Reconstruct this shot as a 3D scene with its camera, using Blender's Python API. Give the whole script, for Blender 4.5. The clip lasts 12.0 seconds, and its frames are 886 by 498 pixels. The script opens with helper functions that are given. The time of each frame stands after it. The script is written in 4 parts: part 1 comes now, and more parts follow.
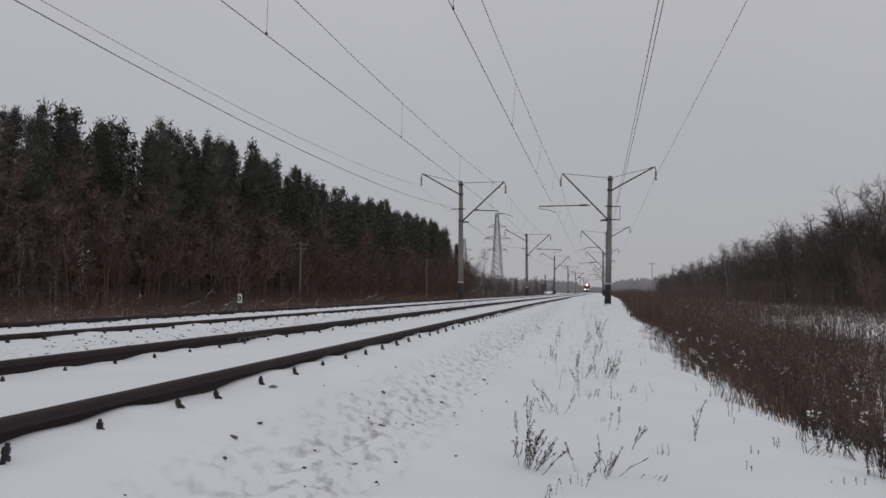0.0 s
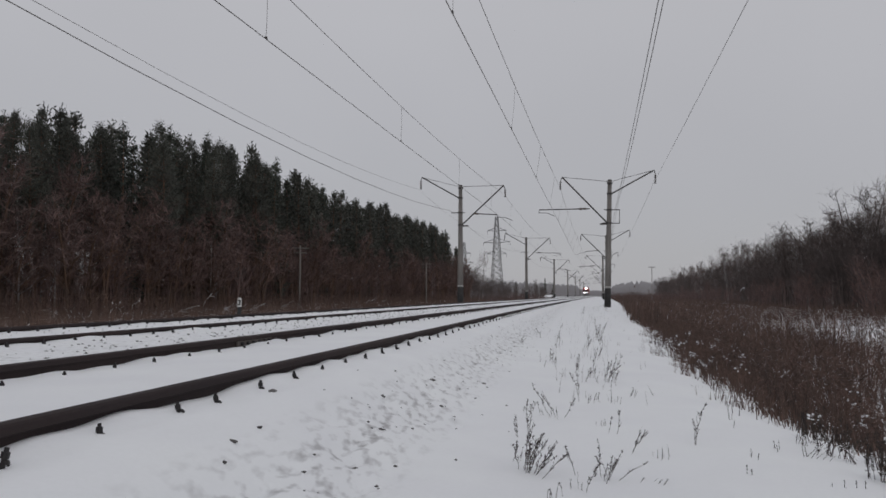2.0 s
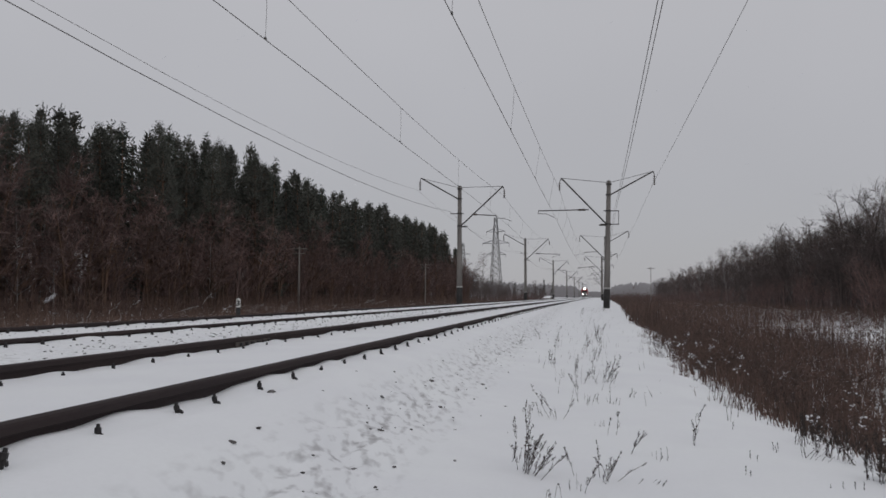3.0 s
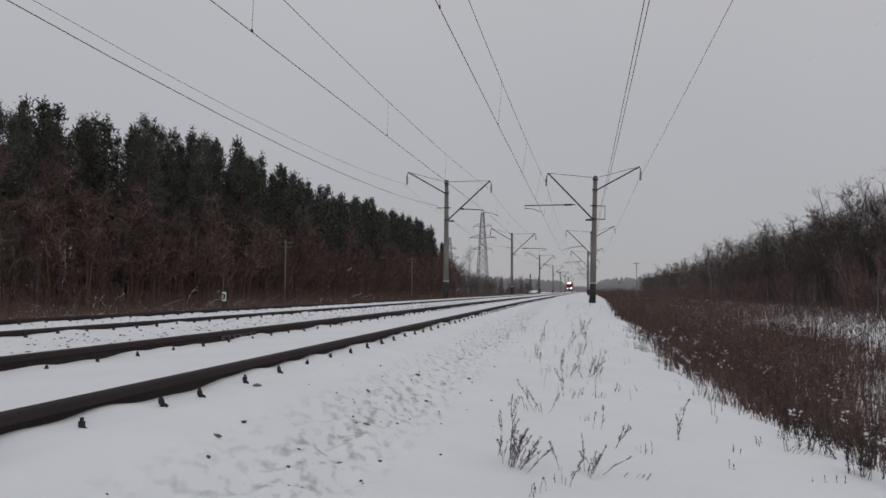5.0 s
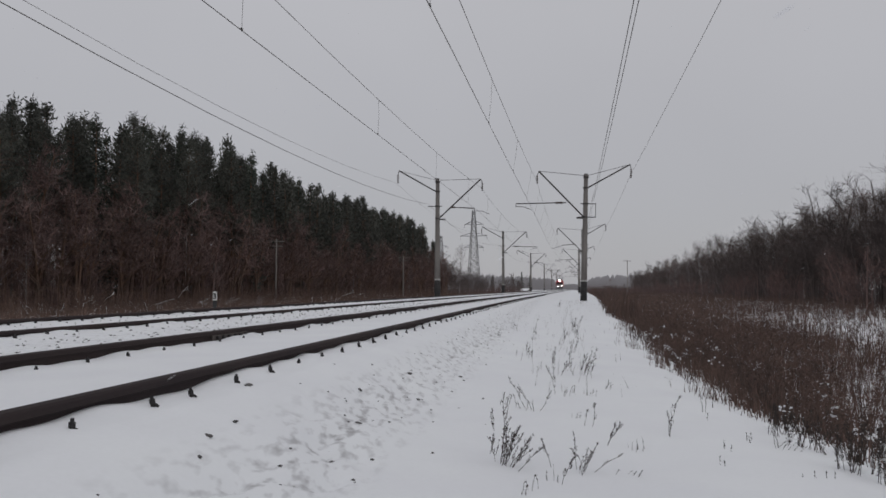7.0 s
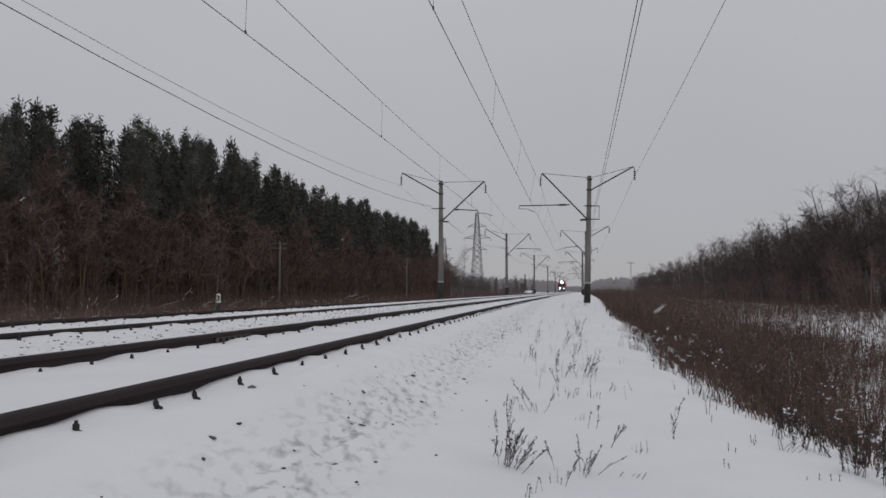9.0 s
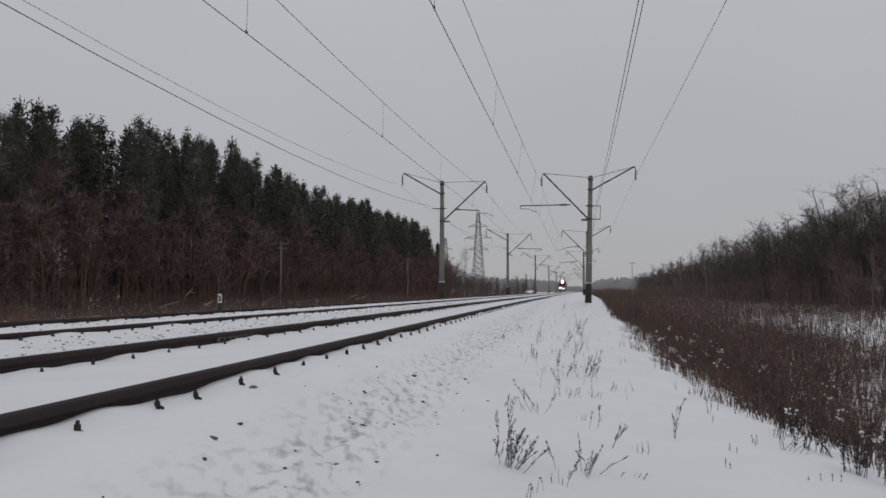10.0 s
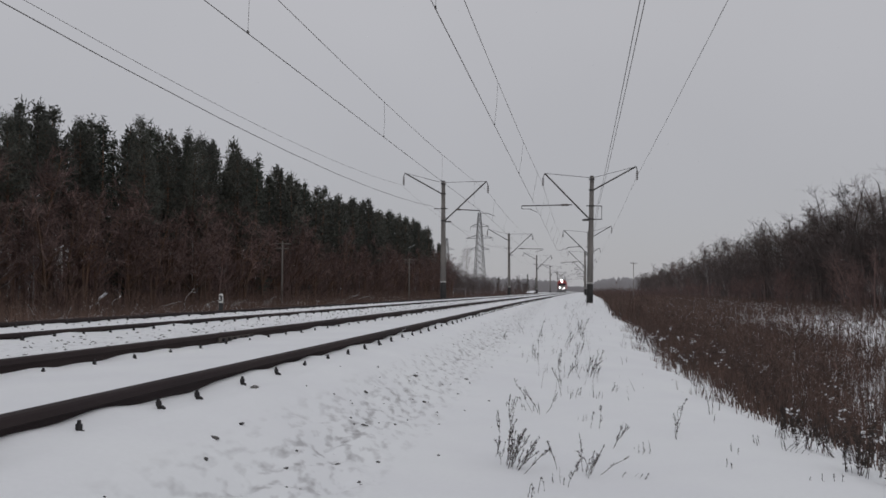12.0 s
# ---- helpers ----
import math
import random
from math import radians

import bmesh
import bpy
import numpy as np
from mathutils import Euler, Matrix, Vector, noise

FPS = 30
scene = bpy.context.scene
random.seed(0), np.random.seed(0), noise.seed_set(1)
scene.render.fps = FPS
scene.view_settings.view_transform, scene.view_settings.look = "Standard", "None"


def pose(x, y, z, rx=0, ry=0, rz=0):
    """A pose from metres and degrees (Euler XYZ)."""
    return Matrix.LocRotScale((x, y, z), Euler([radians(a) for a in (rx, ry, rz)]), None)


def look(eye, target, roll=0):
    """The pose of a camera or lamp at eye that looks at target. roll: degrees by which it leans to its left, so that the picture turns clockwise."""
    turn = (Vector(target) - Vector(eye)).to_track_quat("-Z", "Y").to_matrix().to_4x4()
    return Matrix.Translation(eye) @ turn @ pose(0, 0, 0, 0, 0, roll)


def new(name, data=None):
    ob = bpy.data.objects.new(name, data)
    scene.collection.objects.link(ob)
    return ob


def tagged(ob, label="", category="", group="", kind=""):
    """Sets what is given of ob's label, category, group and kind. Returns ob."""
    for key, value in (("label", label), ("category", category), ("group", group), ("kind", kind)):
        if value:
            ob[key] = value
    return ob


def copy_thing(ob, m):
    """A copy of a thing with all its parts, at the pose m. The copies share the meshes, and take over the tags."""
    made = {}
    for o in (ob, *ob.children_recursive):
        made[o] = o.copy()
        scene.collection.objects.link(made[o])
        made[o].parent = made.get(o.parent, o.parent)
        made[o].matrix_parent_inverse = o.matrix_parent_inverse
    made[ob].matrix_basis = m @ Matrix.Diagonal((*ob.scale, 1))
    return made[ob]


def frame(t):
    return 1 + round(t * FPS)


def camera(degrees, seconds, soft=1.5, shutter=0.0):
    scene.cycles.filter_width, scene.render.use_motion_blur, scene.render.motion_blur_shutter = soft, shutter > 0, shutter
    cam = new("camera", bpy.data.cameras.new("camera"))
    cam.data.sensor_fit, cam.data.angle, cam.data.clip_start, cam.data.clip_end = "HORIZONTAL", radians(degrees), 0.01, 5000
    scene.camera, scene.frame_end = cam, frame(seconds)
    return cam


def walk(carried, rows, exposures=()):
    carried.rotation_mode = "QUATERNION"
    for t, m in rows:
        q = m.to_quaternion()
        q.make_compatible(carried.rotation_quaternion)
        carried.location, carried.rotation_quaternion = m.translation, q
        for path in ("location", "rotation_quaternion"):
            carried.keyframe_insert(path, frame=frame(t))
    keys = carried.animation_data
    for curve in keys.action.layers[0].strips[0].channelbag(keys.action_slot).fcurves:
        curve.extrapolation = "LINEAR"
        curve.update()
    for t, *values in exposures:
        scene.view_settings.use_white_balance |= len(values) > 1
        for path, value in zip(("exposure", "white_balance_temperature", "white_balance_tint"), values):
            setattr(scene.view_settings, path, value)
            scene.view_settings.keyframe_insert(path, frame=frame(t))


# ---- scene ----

LENS = 58.50
EYE = (0.0, 0.0, 0.42)          # rail heads of the nearer track lie at z = 0

cam = camera(LENS, 12.0, soft=1.6, shutter=0.5)


def aim(yaw, pitch, roll):
    """The camera's pose: yaw to the left of the track's direction, pitch up, lean to the left, in degrees."""
    a, b = radians(yaw), radians(pitch)
    way = Vector((-math.sin(a) * math.cos(b), math.cos(a) * math.cos(b), math.sin(b)))
    return look(EYE, Vector(EYE) + way * 10, roll)


PATH = [
    (0.0, 9.887, 3.101, 0.00), (0.5, 9.890, 3.180, -0.01), (1.0, 9.877, 3.243, -0.03),
    (1.5, 9.868, 3.300, -0.05), (2.0, 9.864, 3.370, -0.07), (2.5, 9.850, 3.428, -0.06),
    (3.0, 9.797, 3.430, -0.01), (4.0, 9.420, 3.270, 0.14), (5.0, 8.831, 3.015, 0.19),
    (5.5, 8.539, 2.880, 0.15), (6.0, 8.291, 2.841, 0.03), (6.5, 8.195, 2.855, -0.06),
    (7.0, 8.197, 2.901, -0.08), (8.0, 8.310, 2.990, -0.09), (9.0, 8.442, 3.060, -0.09),
    (9.5, 8.490, 3.064, -0.10), (10.0, 8.523, 3.062, -0.11), (10.5, 8.550, 3.064, -0.10),
    (11.0, 8.570, 3.065, -0.09), (11.5, 8.605, 3.066, -0.09), (12.0, 8.617, 3.066, -0.09)]
walk(cam, [(t, aim(a, b, c)) for t, a, b, c in PATH])

# ---- light: an even overcast sky, brighter overhead, and a faint wide sun behind it ----
SUN_UP, SUN_ROUND = 38.0, 150.0
world = bpy.data.worlds.new("overcast_sky")
scene.world = world
world.use_nodes = True
wn, wl = world.node_tree.nodes, world.node_tree.links
wn.clear()
w_out = wn.new("ShaderNodeOutputWorld")
w_bg = wn.new("ShaderNodeBackground")
w_sky = wn.new("ShaderNodeTexSky")
w_sky.sky_type, w_sky.sun_disc = "NISHITA", False
w_sky.sun_elevation, w_sky.sun_rotation = radians(SUN_UP), radians(SUN_ROUND)
w_co = wn.new("ShaderNodeTexCoord")
w_sep = wn.new("ShaderNodeSeparateXYZ")
w_ramp = wn.new("ShaderNodeValToRGB")
w_ramp.color_ramp.elements[0].position, w_ramp.color_ramp.elements[0].color = 0.0, (3.98, 3.96, 4.20, 1)
w_ramp.color_ramp.elements[1].position, w_ramp.color_ramp.elements[1].color = 1.0, (5.3, 5.26, 5.48, 1)
mid = w_ramp.color_ramp.elements.new(0.33)
mid.color = (4.75, 4.73, 4.96, 1)
w_noise = wn.new("ShaderNodeTexNoise")
w_noise.inputs["Scale"].default_value, w_noise.inputs["Detail"].default_value = 2.2, 3.0
w_map = wn.new("ShaderNodeMapRange")
w_map.inputs["To Min"].default_value, w_map.inputs["To Max"].default_value = 0.93, 1.07
w_mul = wn.new("ShaderNodeVectorMath")
w_mul.operation = "SCALE"
w_mix = wn.new("ShaderNodeMix")
w_mix.data_type = "RGBA"
w_mix.inputs["Factor"].default_value = 0.95
wl.new(w_co.outputs["Generated"], w_sep.inputs[0])
wl.new(w_sep.outputs["Z"], w_ramp.inputs[0])
wl.new(w_co.outputs["Generated"], w_noise.inputs["Vector"])
wl.new(w_noise.outputs["Fac"], w_map.inputs["Value"])
wl.new(w_ramp.outputs["Color"], w_mul.inputs[0])
wl.new(w_map.outputs["Result"], w_mul.inputs["Scale"])
wl.new(w_sky.outputs["Color"], w_mix.inputs["A"])
wl.new(w_mul.outputs["Vector"], w_mix.inputs["B"])
wl.new(w_mix.outputs["Result"], w_bg.inputs["Color"])
w_bg.inputs["Strength"].default_value = 0.10
wl.new(w_bg.outputs[0], w_out.inputs[0])

sun = new("sun", bpy.data.lights.new("sun", "SUN"))
sun.data.energy, sun.data.angle, sun.data.color = 0.25, radians(40), (1.0, 0.97, 0.94)
sun.matrix_world = look((0, 0, 60), (60 * math.sin(radians(SUN_ROUND)) * -1, 60 * math.cos(radians(SUN_ROUND)) * -1, 60 - 60 * math.tan(radians(SUN_UP))))
scene.view_settings.exposure = 0.0


# ---- materials ----
def material(name, base, rough=0.8, second=None, scale=8.0, fine=60.0, bump=0.3, depth=0.01, metal=0.0,
             island=0.0, thing=0.0, emit=None, strength=0.0, stretch=(1, 1, 1), spec=0.5, grainy=0.18):
    """A two-scale procedural surface: broad patches from base to second, fine grain and relief."""
    m = bpy.data.materials.new(name)
    m.use_nodes = True
    n, l = m.node_tree.nodes, m.node_tree.links
    b = n["Principled BSDF"]
    b.inputs["Roughness"].default_value, b.inputs["Metallic"].default_value = rough, metal
    b.inputs["Specular IOR Level"].default_value = spec
    co = n.new("ShaderNodeTexCoord")
    mp = n.new("ShaderNodeMapping")
    mp.inputs["Scale"].default_value = stretch
    l.new(co.outputs["Object"], mp.inputs["Vector"])
    big = n.new("ShaderNodeTexNoise")
    big.inputs["Scale"].default_value, big.inputs["Detail"].default_value = scale, 4.0
    small = n.new("ShaderNodeTexNoise")
    small.inputs["Scale"].default_value, small.inputs["Detail"].default_value = fine, 3.0
    for node in (big, small):
        l.new(mp.outputs[0], node.inputs["Vector"])
    ramp = n.new("ShaderNodeValToRGB")
    ramp.color_ramp.elements[0].position, ramp.color_ramp.elements[1].position = 0.35, 0.68
    other = second or tuple(c * 0.7 for c in base)
    ramp.color_ramp.elements[0].color, ramp.color_ramp.elements[1].color = (*base, 1), (*other, 1)
    l.new(big.outputs["Fac"], ramp.inputs[0])
    grain = n.new("ShaderNodeMapRange")
    grain.inputs["To Min"].default_value, grain.inputs["To Max"].default_value = 1 - grainy, 1 + grainy
    l.new(small.outputs["Fac"], grain.inputs["Value"])
    scaled = n.new("ShaderNodeVectorMath")
    scaled.operation = "SCALE"
    l.new(ramp.outputs["Color"], scaled.inputs[0])
    l.new(grain.outputs["Result"], scaled.inputs["Scale"])
    colour = scaled.outputs["Vector"]
    for amount, kind, socket in ((island, "ShaderNodeNewGeometry", "Random Per Island"), (thing, "ShaderNodeObjectInfo", "Random")):
        if amount:
            src = n.new(kind)
            vary = n.new("ShaderNodeMapRange")
            vary.inputs["To Min"].default_value, vary.inputs["To Max"].default_value = 1 - amount, 1 + amount
            l.new(src.outputs[socket], vary.inputs["Value"])
            more = n.new("ShaderNodeVectorMath")
            more.operation = "SCALE"
            l.new(colour, more.inputs[0])
            l.new(vary.outputs["Result"], more.inputs["Scale"])
            colour = more.outputs["Vector"]
    l.new(colour, b.inputs["Base Color"])
    if bump:
        bp = n.new("ShaderNodeBump")
        bp.inputs["Strength"].default_value, bp.inputs["Distance"].default_value = bump, depth
        l.new(small.outputs["Fac"], bp.inputs["Height"])
        l.new(bp.outputs[0], b.inputs["Normal"])
    if emit:
        b.inputs["Emission Color"].default_value = (*emit, 1)
        b.inputs["Emission Strength"].default_value = strength
    return m


SNOW = material("snow", (0.825, 0.84, 0.865), 0.8, (0.86, 0.88, 0.895), 1.3, 45.0, 0.06, 0.006, spec=0.2, grainy=0.03)


def thin_snow(m):
    """Grey grit showing through the thin snow over the ballast beside and between the tracks."""
    n, l = m.node_tree.nodes, m.node_tree.links
    b = n["Principled BSDF"]
    base = b.inputs["Base Color"].links[0].from_socket
    co = n.new("ShaderNodeTexCoord")
    sep = n.new("ShaderNodeSeparateXYZ")
    l.new(co.outputs["Object"], sep.inputs[0])
    masks = []
    for low, high, most in ((-1.44, -0.78, 1.0), (-6.1, -3.75, 0.55)):
        across = n.new("ShaderNodeValToRGB")
        e = across.color_ramp.elements
        e[0].position, e[0].color = 0.0, (0, 0, 0, 1)
        e[1].position, e[1].color = 1.0, (0, 0, 0, 1)
        for p, c in ((0.25, 0.5), (0.5, 1.0), (0.7, 0.6)):
            k = e.new(p)
            k.color = (c * most, c * most, c * most, 1)
        fit_x = n.new("ShaderNodeMapRange")
        fit_x.inputs["From Min"].default_value, fit_x.inputs["From Max"].default_value = low, high
        l.new(sep.outputs["X"], fit_x.inputs["Value"])
        l.new(fit_x.outputs["Result"], across.inputs[0])
        masks.append(across)
    both = n.new("ShaderNodeMath")
    both.operation = "MAXIMUM"
    for k, mask in enumerate(masks):
        l.new(mask.outputs["Color"], both.inputs[k])
    spots = n.new("ShaderNodeTexNoise")
    spots.inputs["Scale"].default_value, spots.inputs["Detail"].default_value = 17.0, 2.0
    draw = n.new("ShaderNodeMapping")
    draw.inputs["Scale"].default_value = (1.0, 0.5, 1.0)
    l.new(co.outputs["Object"], draw.inputs["Vector"])
    l.new(draw.outputs[0], spots.inputs["Vector"])
    cut = n.new("ShaderNodeMapRange")
    cut.inputs["From Min"].default_value, cut.inputs["From Max"].default_value = 0.50, 0.72
    l.new(spots.outputs["Fac"], cut.inputs["Value"])
    amount = n.new("ShaderNodeMath")
    amount.operation = "MULTIPLY"
    l.new(both.outputs[0], amount.inputs[0])
    l.new(cut.outputs["Result"], amount.inputs[1])
    mix = n.new("ShaderNodeMix")
    mix.data_type = "RGBA"
    l.new(amount.outputs[0], mix.inputs["Factor"])
    l.new(base, mix.inputs["A"])
    mix.inputs["B"].default_value = (0.38, 0.375, 0.385, 1)
    l.new(mix.outputs["Result"], b.inputs["Base Color"])
    return m


GROUNDSNOW = thin_snow(material("snow_over_ballast", (0.825, 0.84, 0.865), 0.8, (0.86, 0.88, 0.895), 1.3, 45.0, 0.06, 0.006, spec=0.2, grainy=0.03))
RUST = material("rusted_rail_steel", (0.037, 0.029, 0.030), 0.85, (0.050, 0.037, 0.035), 2.0, 90.0, 0.3, 0.003, spec=0.15, stretch=(1, 0.25, 1))
CLIP = material("blackened_steel", (0.010, 0.009, 0.011), 0.6, (0.020, 0.017, 0.017), 20.0, 120.0, 0.2, 0.002)
CONCRETE = material("weathered_concrete", (0.21, 0.195, 0.18), 0.85, (0.12, 0.11, 0.105), 1.6, 25.0, 0.4, 0.01, stretch=(1, 1, 0.25))
TAR = material("tarred_concrete", (0.014, 0.013, 0.013), 0.7, (0.03, 0.028, 0.027), 4.0, 40.0, 0.3, 0.01)
WHITEPAINT = material("white_paint", (0.72, 0.72, 0.70), 0.6, (0.5, 0.49, 0.47), 6.0, 60.0, 0.2, 0.003)
WORNPAINT = material("worn_white_paint", (0.40, 0.395, 0.38), 0.7, (0.22, 0.21, 0.20), 9.0, 60.0, 0.2, 0.003)
BLACKPAINT = material("black_paint", (0.012, 0.012, 0.013), 0.5, (0.02, 0.02, 0.02), 6.0, 60.0, 0.1, 0.002)
IRON = material("dark_galvanised_iron", (0.05, 0.048, 0.048), 0.55, (0.09, 0.08, 0.075), 5.0, 60.0, 0.2, 0.003, metal=0.4)
LATTICE = material("grey_galvanised_steel", (0.13, 0.13, 0.135), 0.7, (0.09, 0.088, 0.086), 0.6, 9.0, 0.1, 0.003)
GLASSINS = material("brown_glazed_porcelain", (0.045, 0.03, 0.026), 0.25, (0.06, 0.04, 0.03), 9.0, 60.0, 0.0)
WIRE = material("oxidised_copper_wire", (0.055, 0.047, 0.045), 0.5, (0.08, 0.07, 0.065), 0.5, 20.0, 0.0, metal=0.3)
WOODPOLE = material("grey_weathered_wood", (0.20, 0.18, 0.165), 0.9, (0.13, 0.115, 0.105), 2.0, 30.0, 0.4, 0.01, stretch=(1, 1, 0.1))
PINEBARK = material("pine_bark", (0.085, 0.055, 0.04), 0.9, (0.14, 0.075, 0.045), 0.6, 8.0, 0.6, 0.03, thing=0.3)
NEEDLES = material("pine_needles", (0.046, 0.049, 0.041), 0.8, (0.064, 0.066, 0.053), 0.5, 6.0, 0.0, island=0.45, thing=0.3)
SPRUCE = material("spruce_needles", (0.034, 0.041, 0.033), 0.8, (0.050, 0.058, 0.043), 0.5, 6.0, 0.0, island=0.4, thing=0.3)
BIRCHBARK = material("birch_bark", (0.33, 0.31, 0.30), 0.8, (0.06, 0.05, 0.048), 2.5, 20.0, 0.3, 0.01, thing=0.3, stretch=(1, 1, 0.6))
TWIGS = material("bare_twigs", (0.145, 0.090, 0.080), 0.9, (0.100, 0.070, 0.066), 0.4, 6.0, 0.0, island=0.4, thing=0.25)
GREYTWIGS = material("grey_bare_twigs", (0.098, 0.077, 0.071), 0.9, (0.066, 0.052, 0.050), 0.4, 6.0, 0.0, island=0.35, thing=0.25)
DRYWEED = material("dry_brown_weeds", (0.132, 0.082, 0.064), 0.9, (0.046, 0.032, 0.029), 1.2, 12.0, 0.0, island=0.55)
STRAW = material("dry_straw_grass", (0.125, 0.078, 0.058), 0.9, (0.075, 0.048, 0.040), 0.3, 8.0, 0.0, island=0.5)
STALK = material("dark_dry_stalk", (0.052, 0.040, 0.034), 0.9, (0.030, 0.023, 0.021), 20.0, 90.0, 0.0, island=0.4)
STONE = material("crushed_ballast_stone", (0.10, 0.095, 0.095), 0.9, (0.055, 0.05, 0.048), 20.0, 120.0, 0.4, 0.004, island=0.4)
FLAKE = material("snowflake_ice", (0.85, 0.86, 0.9), 0.6, (0.8, 0.82, 0.88), 30.0, 90.0, 0.0)
REDPAINT = material("red_locomotive_paint", (0.30, 0.03, 0.03), 0.4, (0.24, 0.028, 0.028), 1.2, 20.0, 0.05, 0.002)
GREYPAINT = material("dark_grey_locomotive_paint", (0.10, 0.10, 0.105), 0.45, (0.14, 0.135, 0.13), 1.2, 20.0, 0.05, 0.002)
LAMPGLOW = material("lit_headlight_lens", (0.9, 0.9, 0.9), 0.3, (0.9, 0.9, 0.9), 5.0, 20.0, 0.0, emit=(1.0, 0.96, 0.93), strength=22.0)
CABGLASS = material("dark_cab_glass", (0.012, 0.014, 0.017), 0.06, (0.016, 0.018, 0.02), 2.0, 10.0, 0.0)


# ---- mesh helpers ----
class Geo:
    """Gathers vertices and faces of one mesh."""

    def __init__(self):
        self.v, self.f, self.n = [], [], 0

    def add(self, v, f):
        v = np.asarray(v, float).reshape(-1, 3)
        self.v.append(v)
        self.f.extend([tuple(i + self.n for i in face) for face in f])
        self.n += len(v)

    def tube(self, pts, radii, sides=6, caps=True):
        pts = [Vector(p) for p in pts]
        if isinstance(radii, (int, float)):
            radii = [radii] * len(pts)
        ring = []
        for i, p in enumerate(pts):
            d = (pts[min(i + 1, len(pts) - 1)] - pts[max(i - 1, 0)]).normalized()
            a = d.orthogonal().normalized() if abs(d.z) > 0.9 else d.cross(Vector((0, 0, 1))).normalized()
            b = d.cross(a)
            for k in range(sides):
                w = 2 * math.pi * k / sides
                ring.append(p + (a * math.cos(w) + b * math.sin(w)) * radii[i])
        f = []
        for i in range(len(pts) - 1):
            for k in range(sides):
                j = (k + 1) % sides
                f.append((i * sides + k, i * sides + j, (i + 1) * sides + j, (i + 1) * sides + k))
        if caps:
            f.append(tuple(reversed(range(sides))))
            f.append(tuple((len(pts) - 1) * sides + k for k in range(sides)))
        self.add([tuple(p) for p in ring], f)

    def box(self, x0, y0, z0, x1, y1, z1):
        v = [(x, y, z) for z in (z0, z1) for x, y in ((x0, y0), (x1, y0), (x1, y1), (x0, y1))]
        self.add(v, [(3, 2, 1, 0), (4, 5, 6, 7), (0, 1, 5, 4), (1, 2, 6, 5), (2, 3, 7, 6), (3, 0, 4, 7)])

    def lathe(self, profile, sides=12, centre=(0, 0, 0)):
        v = [(centre[0] + r * math.cos(2 * math.pi * k / sides), centre[1] + r * math.sin(2 * math.pi * k / sides), centre[2] + z)
             for r, z in profile for k in range(sides)]
        f = []
        for i in range(len(profile) - 1):
            for k in range(sides):
                j = (k + 1) % sides
                f.append((i * sides + k, i * sides + j, (i + 1) * sides + j, (i + 1) * sides + k))
        f += [tuple(reversed(range(sides))), tuple((len(profile) - 1) * sides + k for k in range(sides))]
        self.add(v, f)

    def mesh(self, name, mat, smooth=False):
        me = bpy.data.meshes.new(name)
        me.from_pydata(np.concatenate(self.v).tolist(), [], self.f)
        me.materials.append(mat)
        if smooth:
            me.polygons.foreach_set("use_smooth", [True] * len(me.polygons))
        me.update()
        return me


def part(name, geo, mat, parent, label="", smooth=False):
    """ONE mesh object under a thing or a part; geo is a Geo or a finished mesh."""
    me = geo.mesh(name, mat, smooth) if isinstance(geo, Geo) else geo
    ob = new(name, me)
    ob.parent = parent
    return tagged(ob, label) if label else ob


def thing(name, label, category, group="", kind="", at=None):
    ob = tagged(new(name), label, category, group, kind)
    ob.matrix_basis = at or Matrix()
    return ob


def bevelled(geo, name, mat, width, segments=2):
    """The mesh of a Geo with its hard edges rounded."""
    bm = bmesh.new()
    me = geo.mesh(name, mat)
    bm.from_mesh(me)
    bmesh.ops.bevel(bm, geom=bm.edges[:], offset=width, segments=segments, affect="EDGES", clamp_overlap=True)
    bm.to_mesh(me)
    bm.free()
    return me


# ---- the line of the railway ----
NEAR, FARTRACK = -2.70, -6.80        # middles of the two tracks at the camera
HALF = 0.795                         # middle of a track to the middle of its rail head
DROP = 0.0                           # level of the farther track; its outer rail is raised


def bend(y):
    """How far the line has swung to the right at y."""
    y = np.asarray(y, float)
    return 0.0255 * (np.sqrt((y - 30.0) ** 2 + 400.0) + (y - 30.0)) / 2 - 0.0255 * (math.sqrt(1300.0) - 30.0) / 2


def heading(y):
    return math.atan(float(bend(y + 0.5) - bend(y - 0.5)))


rng = np.random.default_rng(7)


def wave(x, y, s, k):
    """Smooth uneven ground, about -1 to 1."""
    return (np.sin(x * s * 1.3 + k) * np.cos(y * s * 0.9 + 2.1 * k) + 0.6 * np.sin(x * s * 2.7 + y * s * 1.9 + k * 1.7)
            + 0.4 * np.cos(x * s * 4.9 - y * s * 4.1 + k * 0.6)) / 2


